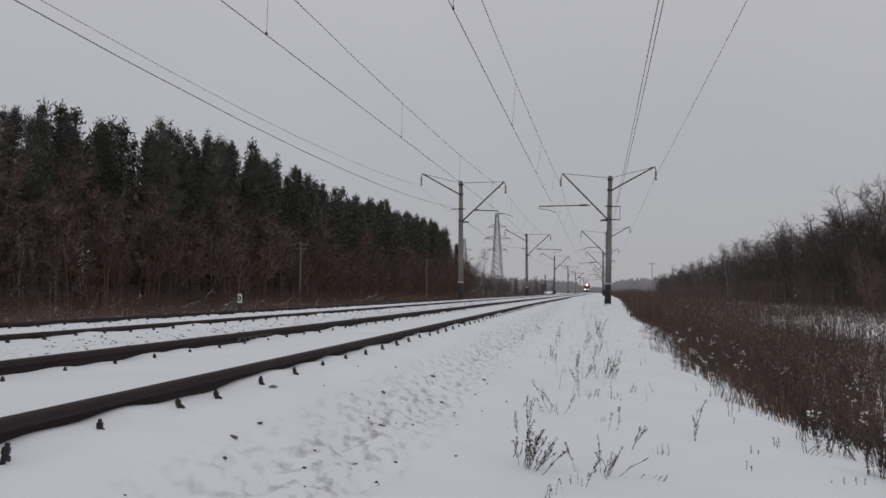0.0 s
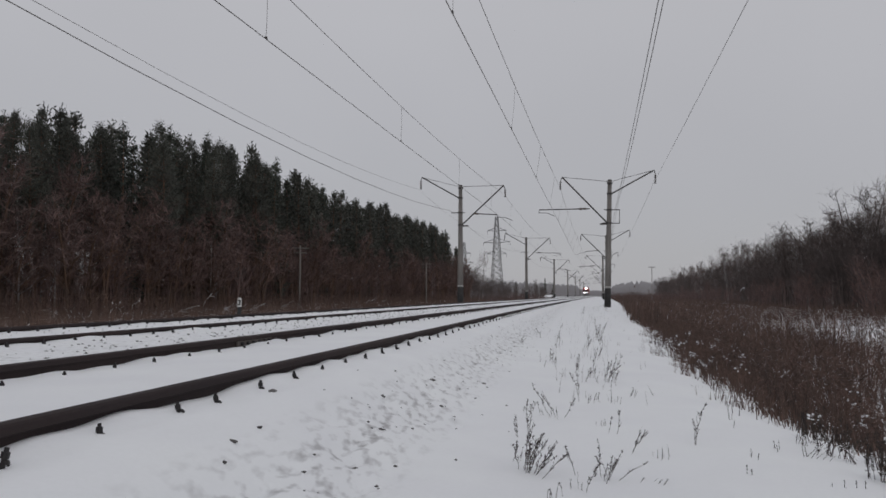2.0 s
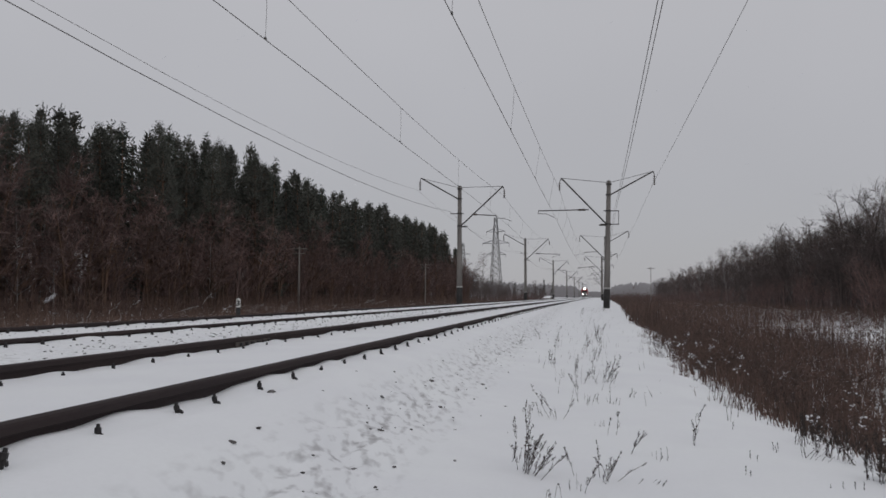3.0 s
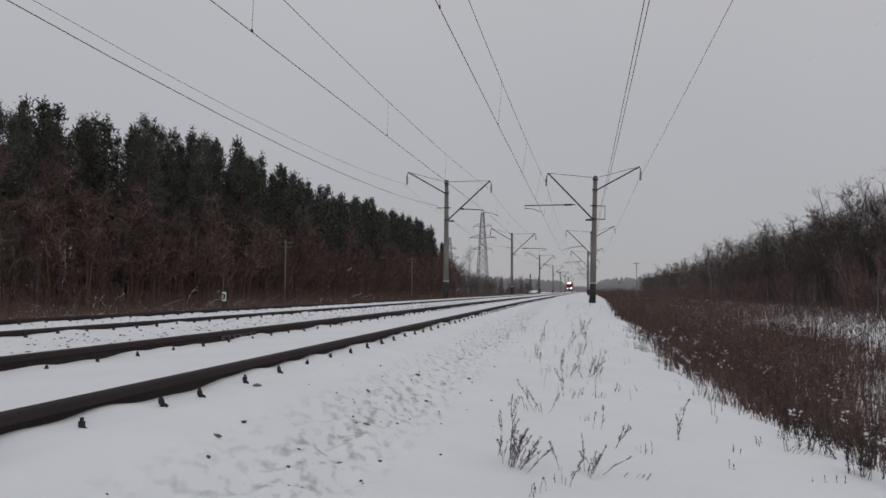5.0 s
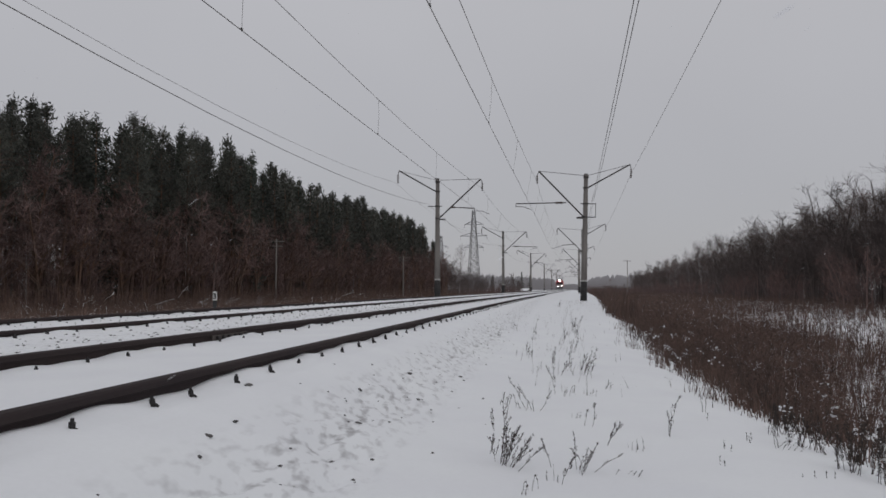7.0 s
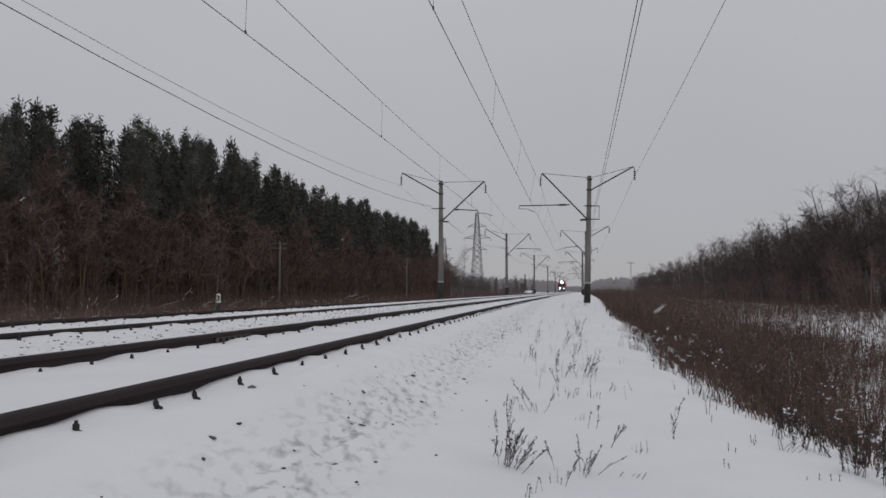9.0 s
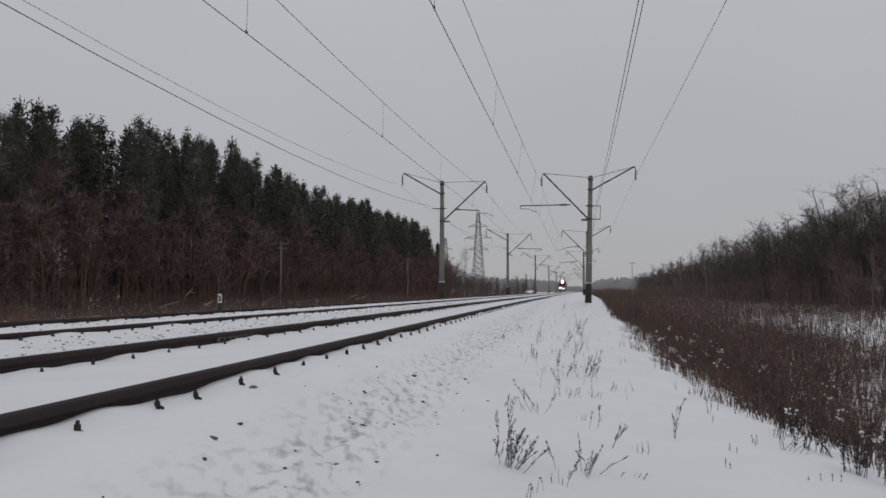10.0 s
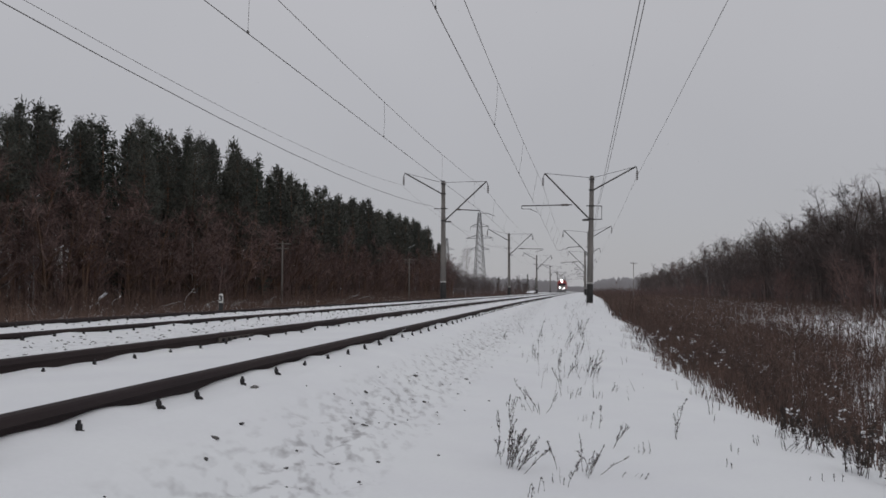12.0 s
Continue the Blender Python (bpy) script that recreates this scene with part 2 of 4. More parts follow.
PROFILE = np.array([
    (-400, -1.6), (-45, -1.5), (-16, -1.35), (-11.5, -1.15), (-10.2, -0.75), (-9.2, -0.35), (-8.5, -0.13), (-7.9, -0.075),
    (-7.6, -0.07), (-6.8, -0.07), (-6.2, -0.08), (-6.0, -0.10), (-5.3, -0.135), (-4.3, -0.14), (-3.75, -0.11), (-3.50, -0.11),
    (-3.1, -0.095), (-2.7, -0.09), (-2.3, -0.09), (-1.98, -0.088), (-1.90, -0.092), (-1.76, -0.090), (-1.62, -0.098), (-1.42, -0.15), (-1.17, -0.30),
    (-0.85, -0.44), (-0.4, -0.49), (0.3, -0.505), (1.0, -0.52), (1.45, -0.58), (2.0, -0.74), (2.8, -1.02), (3.8, -1.36), (5.5, -1.62), (12, -1.7),
    (60, -1.6), (400, -1.5)])


PIT = [(float(rng.normal(-1.12, 0.15)), float(2.3 + 22 * rng.uniform() ** 1.3), float(rng.uniform(0.022, 0.055)), float(rng.uniform(0.5, 1.3)) * (1 if rng.uniform() < 0.7 else -0.5)) for _ in range(620)]


def pits(u, y):
    """Hollows and bumps where snow lies over the ballast's slope."""
    z = np.zeros(np.shape(u))
    for a, b, r, k in PIT:
        d = ((u - a) / r) ** 2 + ((y - b) / (r * 2.2)) ** 2
        hit = d < 6
        if np.any(hit):
            z[hit] -= 0.6 * k * r * np.exp(-d[hit])
    return z


def bank(y):
    """Where the level top of the snowy bank ends; it widens beside the masts."""
    return np.interp(y, [3, 4, 6, 8, 11, 15, 17, 22, 31, 50, 78, 120], [1.85, 1.71, 1.36, 1.26, 1.22, 1.22, 1.32, 1.62, 1.83, 2.3, 2.8, 3.2])


def ground_z(u, y):
    """Height of the snow: u across the line, y along it."""
    u, y = np.asarray(u, float), np.asarray(y, float)
    shift = (bank(y) - 1.45) * (u > 0.3)
    us = np.where(u > 0.3, np.maximum(0.3, u - shift), u)
    z = np.interp(us, PROFILE[:, 0], PROFILE[:, 1])
    off = (np.abs(u - NEAR) > 1.05) & (np.abs(u - FARTRACK) > 1.05)
    z = z + 0.012 * wave(u, y, 2.3, 0.4) + np.where(off, 0.022, 0.003) * wave(u, y, 1.1, 1.9)
    for rail, side in ((NEAR + HALF, 1), (NEAR - HALF, 1), (FARTRACK + HALF, 1), (FARTRACK - HALF, 1)):
        # little drifts against the rail between the fastenings
        d = u - rail
        z = z + np.exp(-((d - 0.035) / 0.075) ** 2) * (0.024 + 0.010 * np.sin(y * 2.9 + rail * 3) + 0.006 * np.sin(y * 5.1 + rail) + 0.006 * np.sin(y * 11.57 + rail))
    z = z - 0.055 * np.exp(-((u + 1.85) / 0.2) ** 2) * np.exp(-((y - 1.4) / 0.9) ** 2)
    near = (np.abs(u + 1.05) < 0.9) & (y > 1.0) & (y < 24)
    if np.any(near):
        z = np.array(z)
        z[near] = z[near] + pits(u[near], y[near])
    z = z + np.where(np.abs(u) > 11, 0.12 * wave(u, y, 0.35, 2.7), 0.0)
    return z


def place(u, y):
    return float(u + bend(y)), float(y), float(ground_z(np.array([u]), np.array([y]))[0])


# ---- the ground ----
def grid_steps(stops):
    out = []
    for (a, step), (b, _) in zip(stops, stops[1:]):
        out.extend(np.arange(a, b, step))
    return np.array(out + [stops[-1][0]])


def ground():
    us = grid_steps([(-1600, 200), (-400, 60), (-100, 10), (-40, 3), (-13, 0.5), (-8.2, 0.12), (-4.0, 0.07), (-1.7, 0.034), (-0.5, 0.09), (2.2, 0.2),
                     (4.4, 1.0), (14, 4), (60, 20), (100, 100), (400, 300), (1600, 1)])
    ys = grid_steps([(-200, 40), (-40, 4), (-4, 0.5), (1.2, 0.05), (8, 0.09), (20, 0.25), (45, 0.5), (100, 3), (200, 10), (500, 60), (1100, 300), (3500, 1)])
    U, Y = np.meshgrid(us, ys)
    X, Z = U + bend(np.minimum(Y, 420)), ground_z(U, Y)
    v = np.stack([X, Y, Z], -1).reshape(-1, 3)
    nu, ny = len(us), len(ys)
    i = np.arange(nu * ny).reshape(ny, nu)
    f = np.stack([i[:-1, :-1], i[:-1, 1:], i[1:, 1:], i[1:, :-1]], -1).reshape(-1, 4)
    me = bpy.data.meshes.new("ground")
    me.from_pydata(v.tolist(), [], f.tolist())
    me.materials.append(GROUNDSNOW)
    me.polygons.foreach_set("use_smooth", [True] * len(me.polygons))
    tagged(new("ground", me), "snow-covered railway embankment and flat verge", "ground", kind="structure")


ground()

# ---- rails ----
RAIL_HALF = [(0.075, -0.180), (0.075, -0.172), (0.020, -0.152), (0.010, -0.135), (0.009, -0.060), (0.016, -0.046),
             (0.0365, -0.038), (0.0375, -0.010), (0.030, -0.002), (0.015, 0.0)]


def rail(u, drop, label):
    prof = RAIL_HALF + [(-a, b) for a, b in reversed(RAIL_HALF)]
    ys = grid_steps([(-40, 4), (0, 0.6), (60, 3), (200, 8), (520, 1)])
    g = Geo()
    n = len(prof)
    v = [(u + float(bend(y)) + a, y, drop + b) for y in ys for a, b in prof]
    f = [(i * n + k, i * n + (k + 1) % n, (i + 1) * n + (k + 1) % n, (i + 1) * n + k) for i in range(len(ys) - 1) for k in range(n)]
    g.add(v, f)
    me = g.mesh("rail", RUST)
    return tagged(new("rail", me), label, "rail", "rails of the two tracks")


RAILS = [rail(NEAR + HALF, 0, "rust-brown steel rail half sunk in snow"), rail(NEAR - HALF, 0, "rust-brown steel rail half sunk in snow"),
         rail(FARTRACK + HALF, DROP - 0.03, "rust-brown steel rail of the farther track in snow"),
         rail(FARTRACK - HALF, DROP + 0.008, "rust-brown steel rail of the farther track in snow")]


# ---- wires ----
def wire(name, pts, radius, label, group=""):
    g = Geo()
    g.tube(pts, radius, 5)
    return tagged(new(name, g.mesh(name, WIRE, True)), label, "wire", group)


def spans(supports, sag, steps=10):
    """Points along wires that sag between supports (x, y, z)."""
    out = []
    for a, b in zip(supports, supports[1:]):
        a, b = Vector(a), Vector(b)
        for i in range(steps):
            s = i / steps
            p = a.lerp(b, s)
            p.z -= 4 * sag * s * (1 - s)
            out.append(p)
    return out + [Vector(supports[-1])]


# ---- catenary masts ----
def insulator(parent, x, y, z0, z1, name="insulator"):
    """A hanging string of porcelain discs from z0 down to z1."""
    g = Geo()
    n = max(3, int((z0 - z1) / 0.125))
    prof = [(0.015, z1)]
    for i in range(n):
        z = z1 + (i + 0.2) * (z0 - z1) / n
        prof += [(0.03, z), (0.092, z + 0.015), (0.078, z + 0.05), (0.035, z + 0.075)]
    prof.append((0.015, z0))
    g.lathe(prof, 10, (x, y, 0))
    return part(name, g, GLASSINS, parent, "brown porcelain insulator string", True)


def rod(name, a, b, r, parent, mat=IRON, mid=None, sides=6):
    g = Geo()
    g.tube([a, b] if mid is None else [a, mid, b], r, sides)
    return part(name, g, mat, parent)


def mast(side, reg, high, lift, label, group):
    """A concrete mast, foot at z = 0; side: +1 when its track lies towards +x. reg: reach of the registration arm."""
    m = thing("catenary_mast", label, "railway mast", group)
    s = side
    g = Geo()
    g.tube([(0, 0, 0.0), (0, 0, 1.35)], [0.235, 0.225], 14)
    part("mast_foot", g, TAR, m, "black tarred lower part", True)
    g = Geo()
    g.tube([(0, 0, 1.35), (0, 0, 1.47)], [0.232, 0.230], 14)
    part("painted_ring", g, WORNPAINT, m, "worn white painted ring", True)
    g = Geo()
    g.tube([(0, 0, 1.47), (0, 0, high * 0.5), (0, 0, high)], [0.222, 0.185, 0.145], 14)
    part("pole", g, CONCRETE, m, smooth=True)
    g = Geo()
    g.tube([(0, 0, high), (0, 0, high + 0.05)], [0.155, 0.12], 12)
    part("cap", g, IRON, m)
    # arm over the track, held by a tie rod from the top
    tip, foot = (s * 3.35, 0, high + lift), (s * 0.16, 0, high - 3.0)
    rod("track_arm", foot, tip, 0.055, m, sides=8)
    rod("tie_rod", (s * 0.1, 0, high - 0.08), tip, 0.02, m)
    rod("arm_shoe", (s * 0.14, 0, high - 3.12), (s * 0.62, 0, high - 3.12), 0.06, m)
    rod("drop_hook", tip, (s * 3.46, 0, high + lift - 0.3), 0.03, m)
    insulator(m, s * 3.46, 0, high + lift - 0.3, high + lift - 0.92)
    # arm on the field side
    out = (-s * 3.05, 0, high + 0.72)
    rod("field_arm", (-s * 0.14, 0, high - 0.95), out, 0.05, m, sides=8)
    rod("tie_rod", (-s * 0.1, 0, high - 0.08), out, 0.018, m)
    rod("drop_hook", out, (-s * 3.13, 0, high + 0.45), 0.03, m)
    insulator(m, -s * 3.13, 0, high + 0.45, high - 0.25)
    # registration arm
    x0, x1, zr = reg
    b = rod("registration_arm", (s * x0, 0, zr + 0.12), (s * x1, 0, zr), 0.04, m, sides=8)
    g = Geo()
    g.tube([(s * (x0 + (x1 - x0) * q), 0, zr + 0.12 - 0.12 * q) for q in (0.06, 0.1, 0.14, 0.18, 0.22)], [0.05, 0.085, 0.06, 0.085, 0.05], 8)
    part("insulator", g, GLASSINS, b)
    inward = -1 if x1 > 3.4 else 1
    rod("steady_arm", (s * x1, 0, zr - 0.2), (s * (x1 + inward * 1.15), 0, zr - 0.45), 0.022, b, mid=(s * (x1 + inward * 0.6), 0, zr - 0.22))
    rod("drop_link", (s * x1, 0, zr), (s * x1, 0, zr - 0.22), 0.02, b)
    # crossbars with their link
    rod("crossbar", (s * 0.35, 0, high - 2.1), (-s * 0.75, 0, high - 2.1), 0.035, m)
    if s < 0:
        rod("crossbar", (s * 0.5, 0, high - 3.05), (-s * 0.75, 0, high - 3.05), 0.035, m)
        rod("crossbar_link", (-s * 0.72, 0, high - 2.1), (-s * 0.72, 0, high - 3.05), 0.02, m)
    for z in (high - 0.2, high - 0.95, high - 2.1, high - 3.05):
        g = Geo()
        g.lathe([(0.20, z - 0.05), (0.205, z), (0.20, z + 0.05)], 12)
        part("band", g, IRON, m)
    return m


RIGHT_Y, LEFT_Y = (57.0, 110.0, 167.0, 225.0, 283.0, 341.0, 400.0), (60.0, 115.0, 184.0, 258.0, 332.0, 405.0, 478.0)
RIGHT_U, LEFT_U = 1.15, -9.85
HIGH = 9.15
SHORT, LONG = (0.95, 2.85, 6.85), (1.35, 4.95, 6.85)
RIGHT_LABEL = "weathered concrete catenary mast leaning slightly, black foot, steel arms"
LEFT_LABEL = "weathered grey concrete catenary mast with steel arms"
right_masts = [mast(-1, reg, HIGH - 0.15, 0.22, RIGHT_LABEL, "catenary masts") for reg in (LONG, SHORT)]
left_masts = [mast(1, reg, HIGH, -0.06, LEFT_LABEL, "catenary masts") for reg in (SHORT, LONG)]
for firsts, ys, u, lean in ((right_masts, RIGHT_Y, RIGHT_U, 1.7), (left_masts, LEFT_Y, LEFT_U, 0.2)):
    for i, y in enumerate(ys):
        x = u + float(bend(y)) + (0.35 if u > 0 and i == 1 else 0)
        z = -0.42 if u > 0 else -0.26 - 0.1 * min(i, 3)
        m = pose(x, y, z, 0, lean if i == 0 else lean * (0.3 - 0.2 * (i % 3)), -math.degrees(heading(y)))
        if i < 2:
            firsts[i].matrix_basis = m
        else:
            copy_thing(firsts[i % 2], m)

# ---- overhead wires ----
CONTACT, CATENARY = 6.25, 8.16


def track_wires(middle, ys, drop, low_off, high_off, sag):
    """low_off, high_off: how far aside of the track's middle the wires hang at the supports, in turn."""
    xs = lambda y, o: middle + float(bend(y)) + o
    stops = [-62.0, -1.0] + list(ys)
    low = [(xs(y, low_off[i % 2]), y, CONTACT + drop) for i, y in enumerate(stops)]
    high = [(xs(y, high_off[i % 2] if i < 3 else 0.45), y, CATENARY + drop) for i, y in enumerate(stops)]
    cl, ch = spans(low, 0.02), spans(high, sag)
    wire("contact_wire", cl, 0.0105, "dark contact wire above the rails", "overhead wires")
    wire("messenger_wire", ch, 0.0095, "dark messenger wire carrying the contact wire", "overhead wires")
    return low, high


def droppers(low, high, sag):
    """Thin hangers between messenger and contact wire."""
    for (a0, b0), (a1, b1), count in (((low[1], low[2]), (high[1], high[2]), 5), ((low[2], low[3]), (high[2], high[3]), 5), ((low[3], low[4]), (high[3], high[4]), 5)):
        for i in range(count):
            s = (i + 0.35) / count + 0.02
            p = Vector(a0).lerp(Vector(b0), s)
            q = Vector(a1).lerp(Vector(b1), s)
            q.z -= 4 * sag * s * (1 - s)
            w = wire("dropper", [p, p.lerp(q, 0.5) + Vector((0.02, 0, 0)), q], 0.005, "thin dropper wire between the overhead wires", "droppers")
            g = Geo()
            g.box(p.x - 0.017, p.y - 0.04, p.z - 0.018, p.x + 0.017, p.y + 0.04, p.z + 0.04)
            part("clamp", g, IRON, w)


for middle, ys, drop, low_off, high_off, sag in ((NEAR, RIGHT_Y, 0.0, (0.24, -0.16), (0.62, -0.27), 0.40), (FARTRACK, LEFT_Y, DROP, (0.27, -0.66), (0.33, -0.68), 0.60)):
    lo, hi = track_wires(middle, ys, drop, low_off, high_off, sag)
    droppers(lo, hi, sag)


def line_wire(u, ys, z, sag, r, aside=0.0, first=-1.0):
    stops = [first - 58.0, first] + list(ys)
    wire("feeder_wire", spans([(u + float(bend(y)) + (aside if y < 10 else 0), y, z) for y in stops], sag), r, "dark feeder wire strung beside the track", "feeder wires")


line_wire(RIGHT_U + 3.35, RIGHT_Y, 8.45, 0.15, 0.009, -0.45)
line_wire(RIGHT_U + 0.72, RIGHT_Y, 6.55, 0.35, 0.010, -0.55)
line_wire(RIGHT_U + 0.60, RIGHT_Y, 6.43, 0.33, 0.010, -0.55)
line_wire(LEFT_U - 3.30, LEFT_Y, 8.70, 1.08, 0.008, -0.68)
line_wire(LEFT_U - 0.70, LEFT_Y, 6.95, 1.08, 0.012, -0.78)


# ---- trees ----
def tufts(geo, centres, count, size, spread, r, up=0.3, slim=0.16):
    """Small pointed sprays round each centre."""
    c = np.repeat(np.asarray(centres), count, axis=0)
    n = len(c)
    d = r.normal(size=(n, 3))
    d[:, 2] = d[:, 2] * 0.6 + up
    d /= np.linalg.norm(d, axis=1)[:, None]
    side = np.cross(d, r.normal(size=(n, 3)))
    side /= np.linalg.norm(side, axis=1)[:, None]
    root = c + r.normal(size=(n, 3)) * spread
    ln = size * r.uniform(0.6, 1.3, (n, 1))
    v = np.stack([root - side * ln * slim, root + side * ln * slim, root + d * ln], 1).reshape(-1, 3)
    geo.add(v, np.arange(3 * n).reshape(-1, 3).tolist())


def pine_meshes(h, seed, spruce=False, sprays=30, slim=0.13):
    r = np.random.default_rng(seed)
    g, c = Geo(), Geo()
    sway = r.normal(size=2) * 0.25
    line = [(sway[0] * math.sin(q * 3), sway[1] * math.sin(q * 2.3), q * h) for q in np.linspace(0, 1, 7)]
    g.tube(line, [0.19 * (1 - 0.88 * q) + 0.015 for q in np.linspace(0, 1, 7)], 6)
    start = 0.12 if spruce else r.uniform(0.30, 0.45)
    whorls = int((1 - start) * h / (0.55 if spruce else 0.62))
    centres = []
    for i in range(whorls):
        q = start + (1 - start) * (i + r.uniform(0, 0.5)) / whorls
        z = q * h
        rest = (1 - q) / (1 - start)
        if spruce:
            reach = 0.2 + 2.1 * rest ** 0.9
        else:
            reach = (0.18 + 2.25 * min(1, rest * 1.3) ** 0.8) * r.uniform(0.72, 1.12)
            if rest > 0.8:
                reach *= 0.7
        k = 6 if spruce else 5
        turn = r.uniform(0, 6.3)
        for j in range(k):
            if r.uniform() < (0.05 if spruce else 0.18):
                continue
            a = turn + j * 6.283 / k + r.normal() * 0.25
            L = reach * r.uniform(0.7, 1.15)
            rise = (-0.25 if spruce else 0.45) * L + r.normal() * 0.12
            x0, y0 = np.interp(q, np.linspace(0, 1, 7), [p[0] for p in line]), np.interp(q, np.linspace(0, 1, 7), [p[1] for p in line])
            end = (x0 + math.cos(a) * L, y0 + math.sin(a) * L, z + rise)
            if sprays > 10 or j % 3 == 0:
                g.tube([(x0, y0, z), end], [0.035, 0.008], 3, False)
            m = max(2, int(L / 0.42))
            for s in range(m):
                w = (s + 1) / m
                if w < 0.25:
                    continue
                centres.append((x0 + (end[0] - x0) * w, y0 + (end[1] - y0) * w, z + rise * w + 0.05))
    centres += [(line[-1][0], line[-1][1], h + q) for q in (-0.5, -0.2, 0.1, 0.35)]
    tufts(c, centres, sprays, 0.30 if sprays > 12 else 0.48, 0.21, r, 0.95 if not spruce else 0.15, slim)
    # dead lower branches
    for i in range(10):
        z = h * r.uniform(0.1, start)
        a = r.uniform(0, 6.28)
        L = r.uniform(0.5, 1.6)
        g.tube([(0, 0, z), (math.cos(a) * L, math.sin(a) * L, z + r.uniform(-0.3, 0.3))], [0.02, 0.005], 3, False)
    return g.mesh("trunk", PINEBARK), c.mesh("crown", SPRUCE if spruce else NEEDLES)


def bare_meshes(h, seed, bark, twig, fine=420, stems=1, width=0.30, thick=1.0):
    """A leafless tree: trunk with limbs, and a crown of fine twigs."""
    r = np.random.default_rng(seed)
    g, c = Geo(), Geo()
    ends = []
    for k in range(stems):
        lean = r.normal(size=2) * (0.06 if stems == 1 else 0.16) * h
        hh = h * (1 if k == 0 else r.uniform(0.65, 0.95))
        base = r.normal(size=2) * (0.0 if stems == 1 else 0.25)
        line = [(base[0] + lean[0] * q * q, base[1] + lean[1] * q * q, q * hh) for q in np.linspace(0, 1, 6)]
        rad = 0.011 * hh + 0.01
        g.tube(line, [rad * (1 - 0.9 * q) + 0.008 for q in np.linspace(0, 1, 6)], 5, False)
        for i in range(int(20 / stems) + 6):
            q = r.uniform(0.22, 0.97)
            p = np.array([np.interp(q, np.linspace(0, 1, 6), [v[a] for v in line]) for a in range(3)])
            a = r.uniform(0, 6.28)
            L = hh * width * (1.05 - q) * r.uniform(0.6, 1.3) + 0.4
            e = p + np.array([math.cos(a) * L * 0.7, math.sin(a) * L * 0.7, L * r.uniform(0.5, 1.0)])
            mid_p = (p + e) / 2 + np.array([math.cos(a), math.sin(a), -0.4]) * L * 0.08
            g.tube([p, mid_p, e], [rad * 0.42 * (1.1 - q) + 0.008, rad * 0.25 * (1.1 - q) + 0.006, 0.005], 3, False)
            for s in (0.45, 0.7, 0.9, 1.0):
                ends.append(p + (e - p) * s)
        ends.append(np.array(line[-1]))
    ends = np.array(ends)
    pick = ends[r.integers(0, len(ends), fine)]
    d = r.normal(size=(fine, 3)) * np.array([0.8, 0.8, 0.5]) + np.array([0, 0, 0.75])
    d /= np.linalg.norm(d, axis=1)[:, None]
    side = np.cross(d, r.normal(size=(fine, 3)))
    side /= np.linalg.norm(side, axis=1)[:, None]
    ln = r.uniform(0.5, 1.7, (fine, 1)) * h / 12
    w = 0.013 * thick
    bend_v = r.normal(size=(fine, 3)) * 0.12 * ln
    midp = pick + d * ln * 0.5 + bend_v
    v = np.stack([pick - side * w, pick + side * w, midp + side * w * 0.6, midp - side * w * 0.6, pick + d * ln], 1).reshape(-1, 3)
    b = np.arange(fine) * 5
    f = np.stack([b, b + 1, b + 2, b + 3], 1).tolist() + np.stack([b + 3, b + 2, b + 4], 1).tolist()
    c.add(v, f)
    # side shoots of the twigs
    tw = np.repeat(np.arange(fine), 3)
    root = pick[tw] + d[tw] * ln[tw] * r.uniform(0.3, 0.95, (len(tw), 1))
    dd = d[tw] * 0.7 + r.normal(size=(len(tw), 3)) * 0.55
    l2 = ln[tw] * r.uniform(0.25, 0.6, (len(tw), 1))
    ss = side[tw] * 0.009 * thick
    v = np.stack([root - ss, root + ss, root + dd * l2], 1).reshape(-1, 3)
    c.add(v, np.arange(len(v)).reshape(-1, 3).tolist())
    return g.mesh("trunk", bark), c.mesh("crown", twig)


def plant(kind_name, meshes, label, category, group, x, y, z, scale, turn, r):
    t = thing(kind_name, label, category, group)
    t.matrix_basis = pose(x, y, z, r.normal() * 1.5, r.normal() * 1.5, turn) @ Matrix.Diagonal((scale[0], scale[0], scale[1], 1))
    part("trunk", meshes[0], None, t)
    part("crown", meshes[1], None, t)
    return t


PINES = [pine_meshes(18.5, 11 + i) for i in range(5)]
FAR_PINES = [pine_meshes(18.5, 11 + i, False, 6, 0.22) for i in range(5)]
SPRUCES = [pine_meshes(18.0, 31 + i, True, 6, 0.15) for i in range(2)]
BIRCHES = [bare_meshes(13.5, 41 + i, BIRCHBARK, TWIGS, 300) for i in range(3)]
ALDERS = [bare_meshes(12.5, 51 + i, GREYTWIGS, GREYTWIGS, 470, 3, 0.30, 1.5) for i in range(5)]
FAR_ALDERS = [bare_meshes(12.5, 51 + i, GREYTWIGS, GREYTWIGS, 165, 2, 0.30, 2.5) for i in range(5)]
SHRUBS = [bare_meshes(5.0, 61 + i, TWIGS, TWIGS, 105, 2, 0.34, 1.7) for i in range(4)]
EDGE_TREES = [bare_meshes(10.0, 71 + i, PINEBARK, TWIGS, 250, 2, 0.32, 2.6) for i in range(5)]


TOPS = ([40, 53, 57, 63, 68, 71, 75, 80, 95, 111, 121, 129, 146, 167, 195, 225, 239],
        [15.6, 15.9, 15.8, 17.0, 18.3, 18.9, 17.6, 19.0, 19.8, 19.7, 18.5, 18.6, 19.7, 19.4, 20.2, 19.2, 16.5])


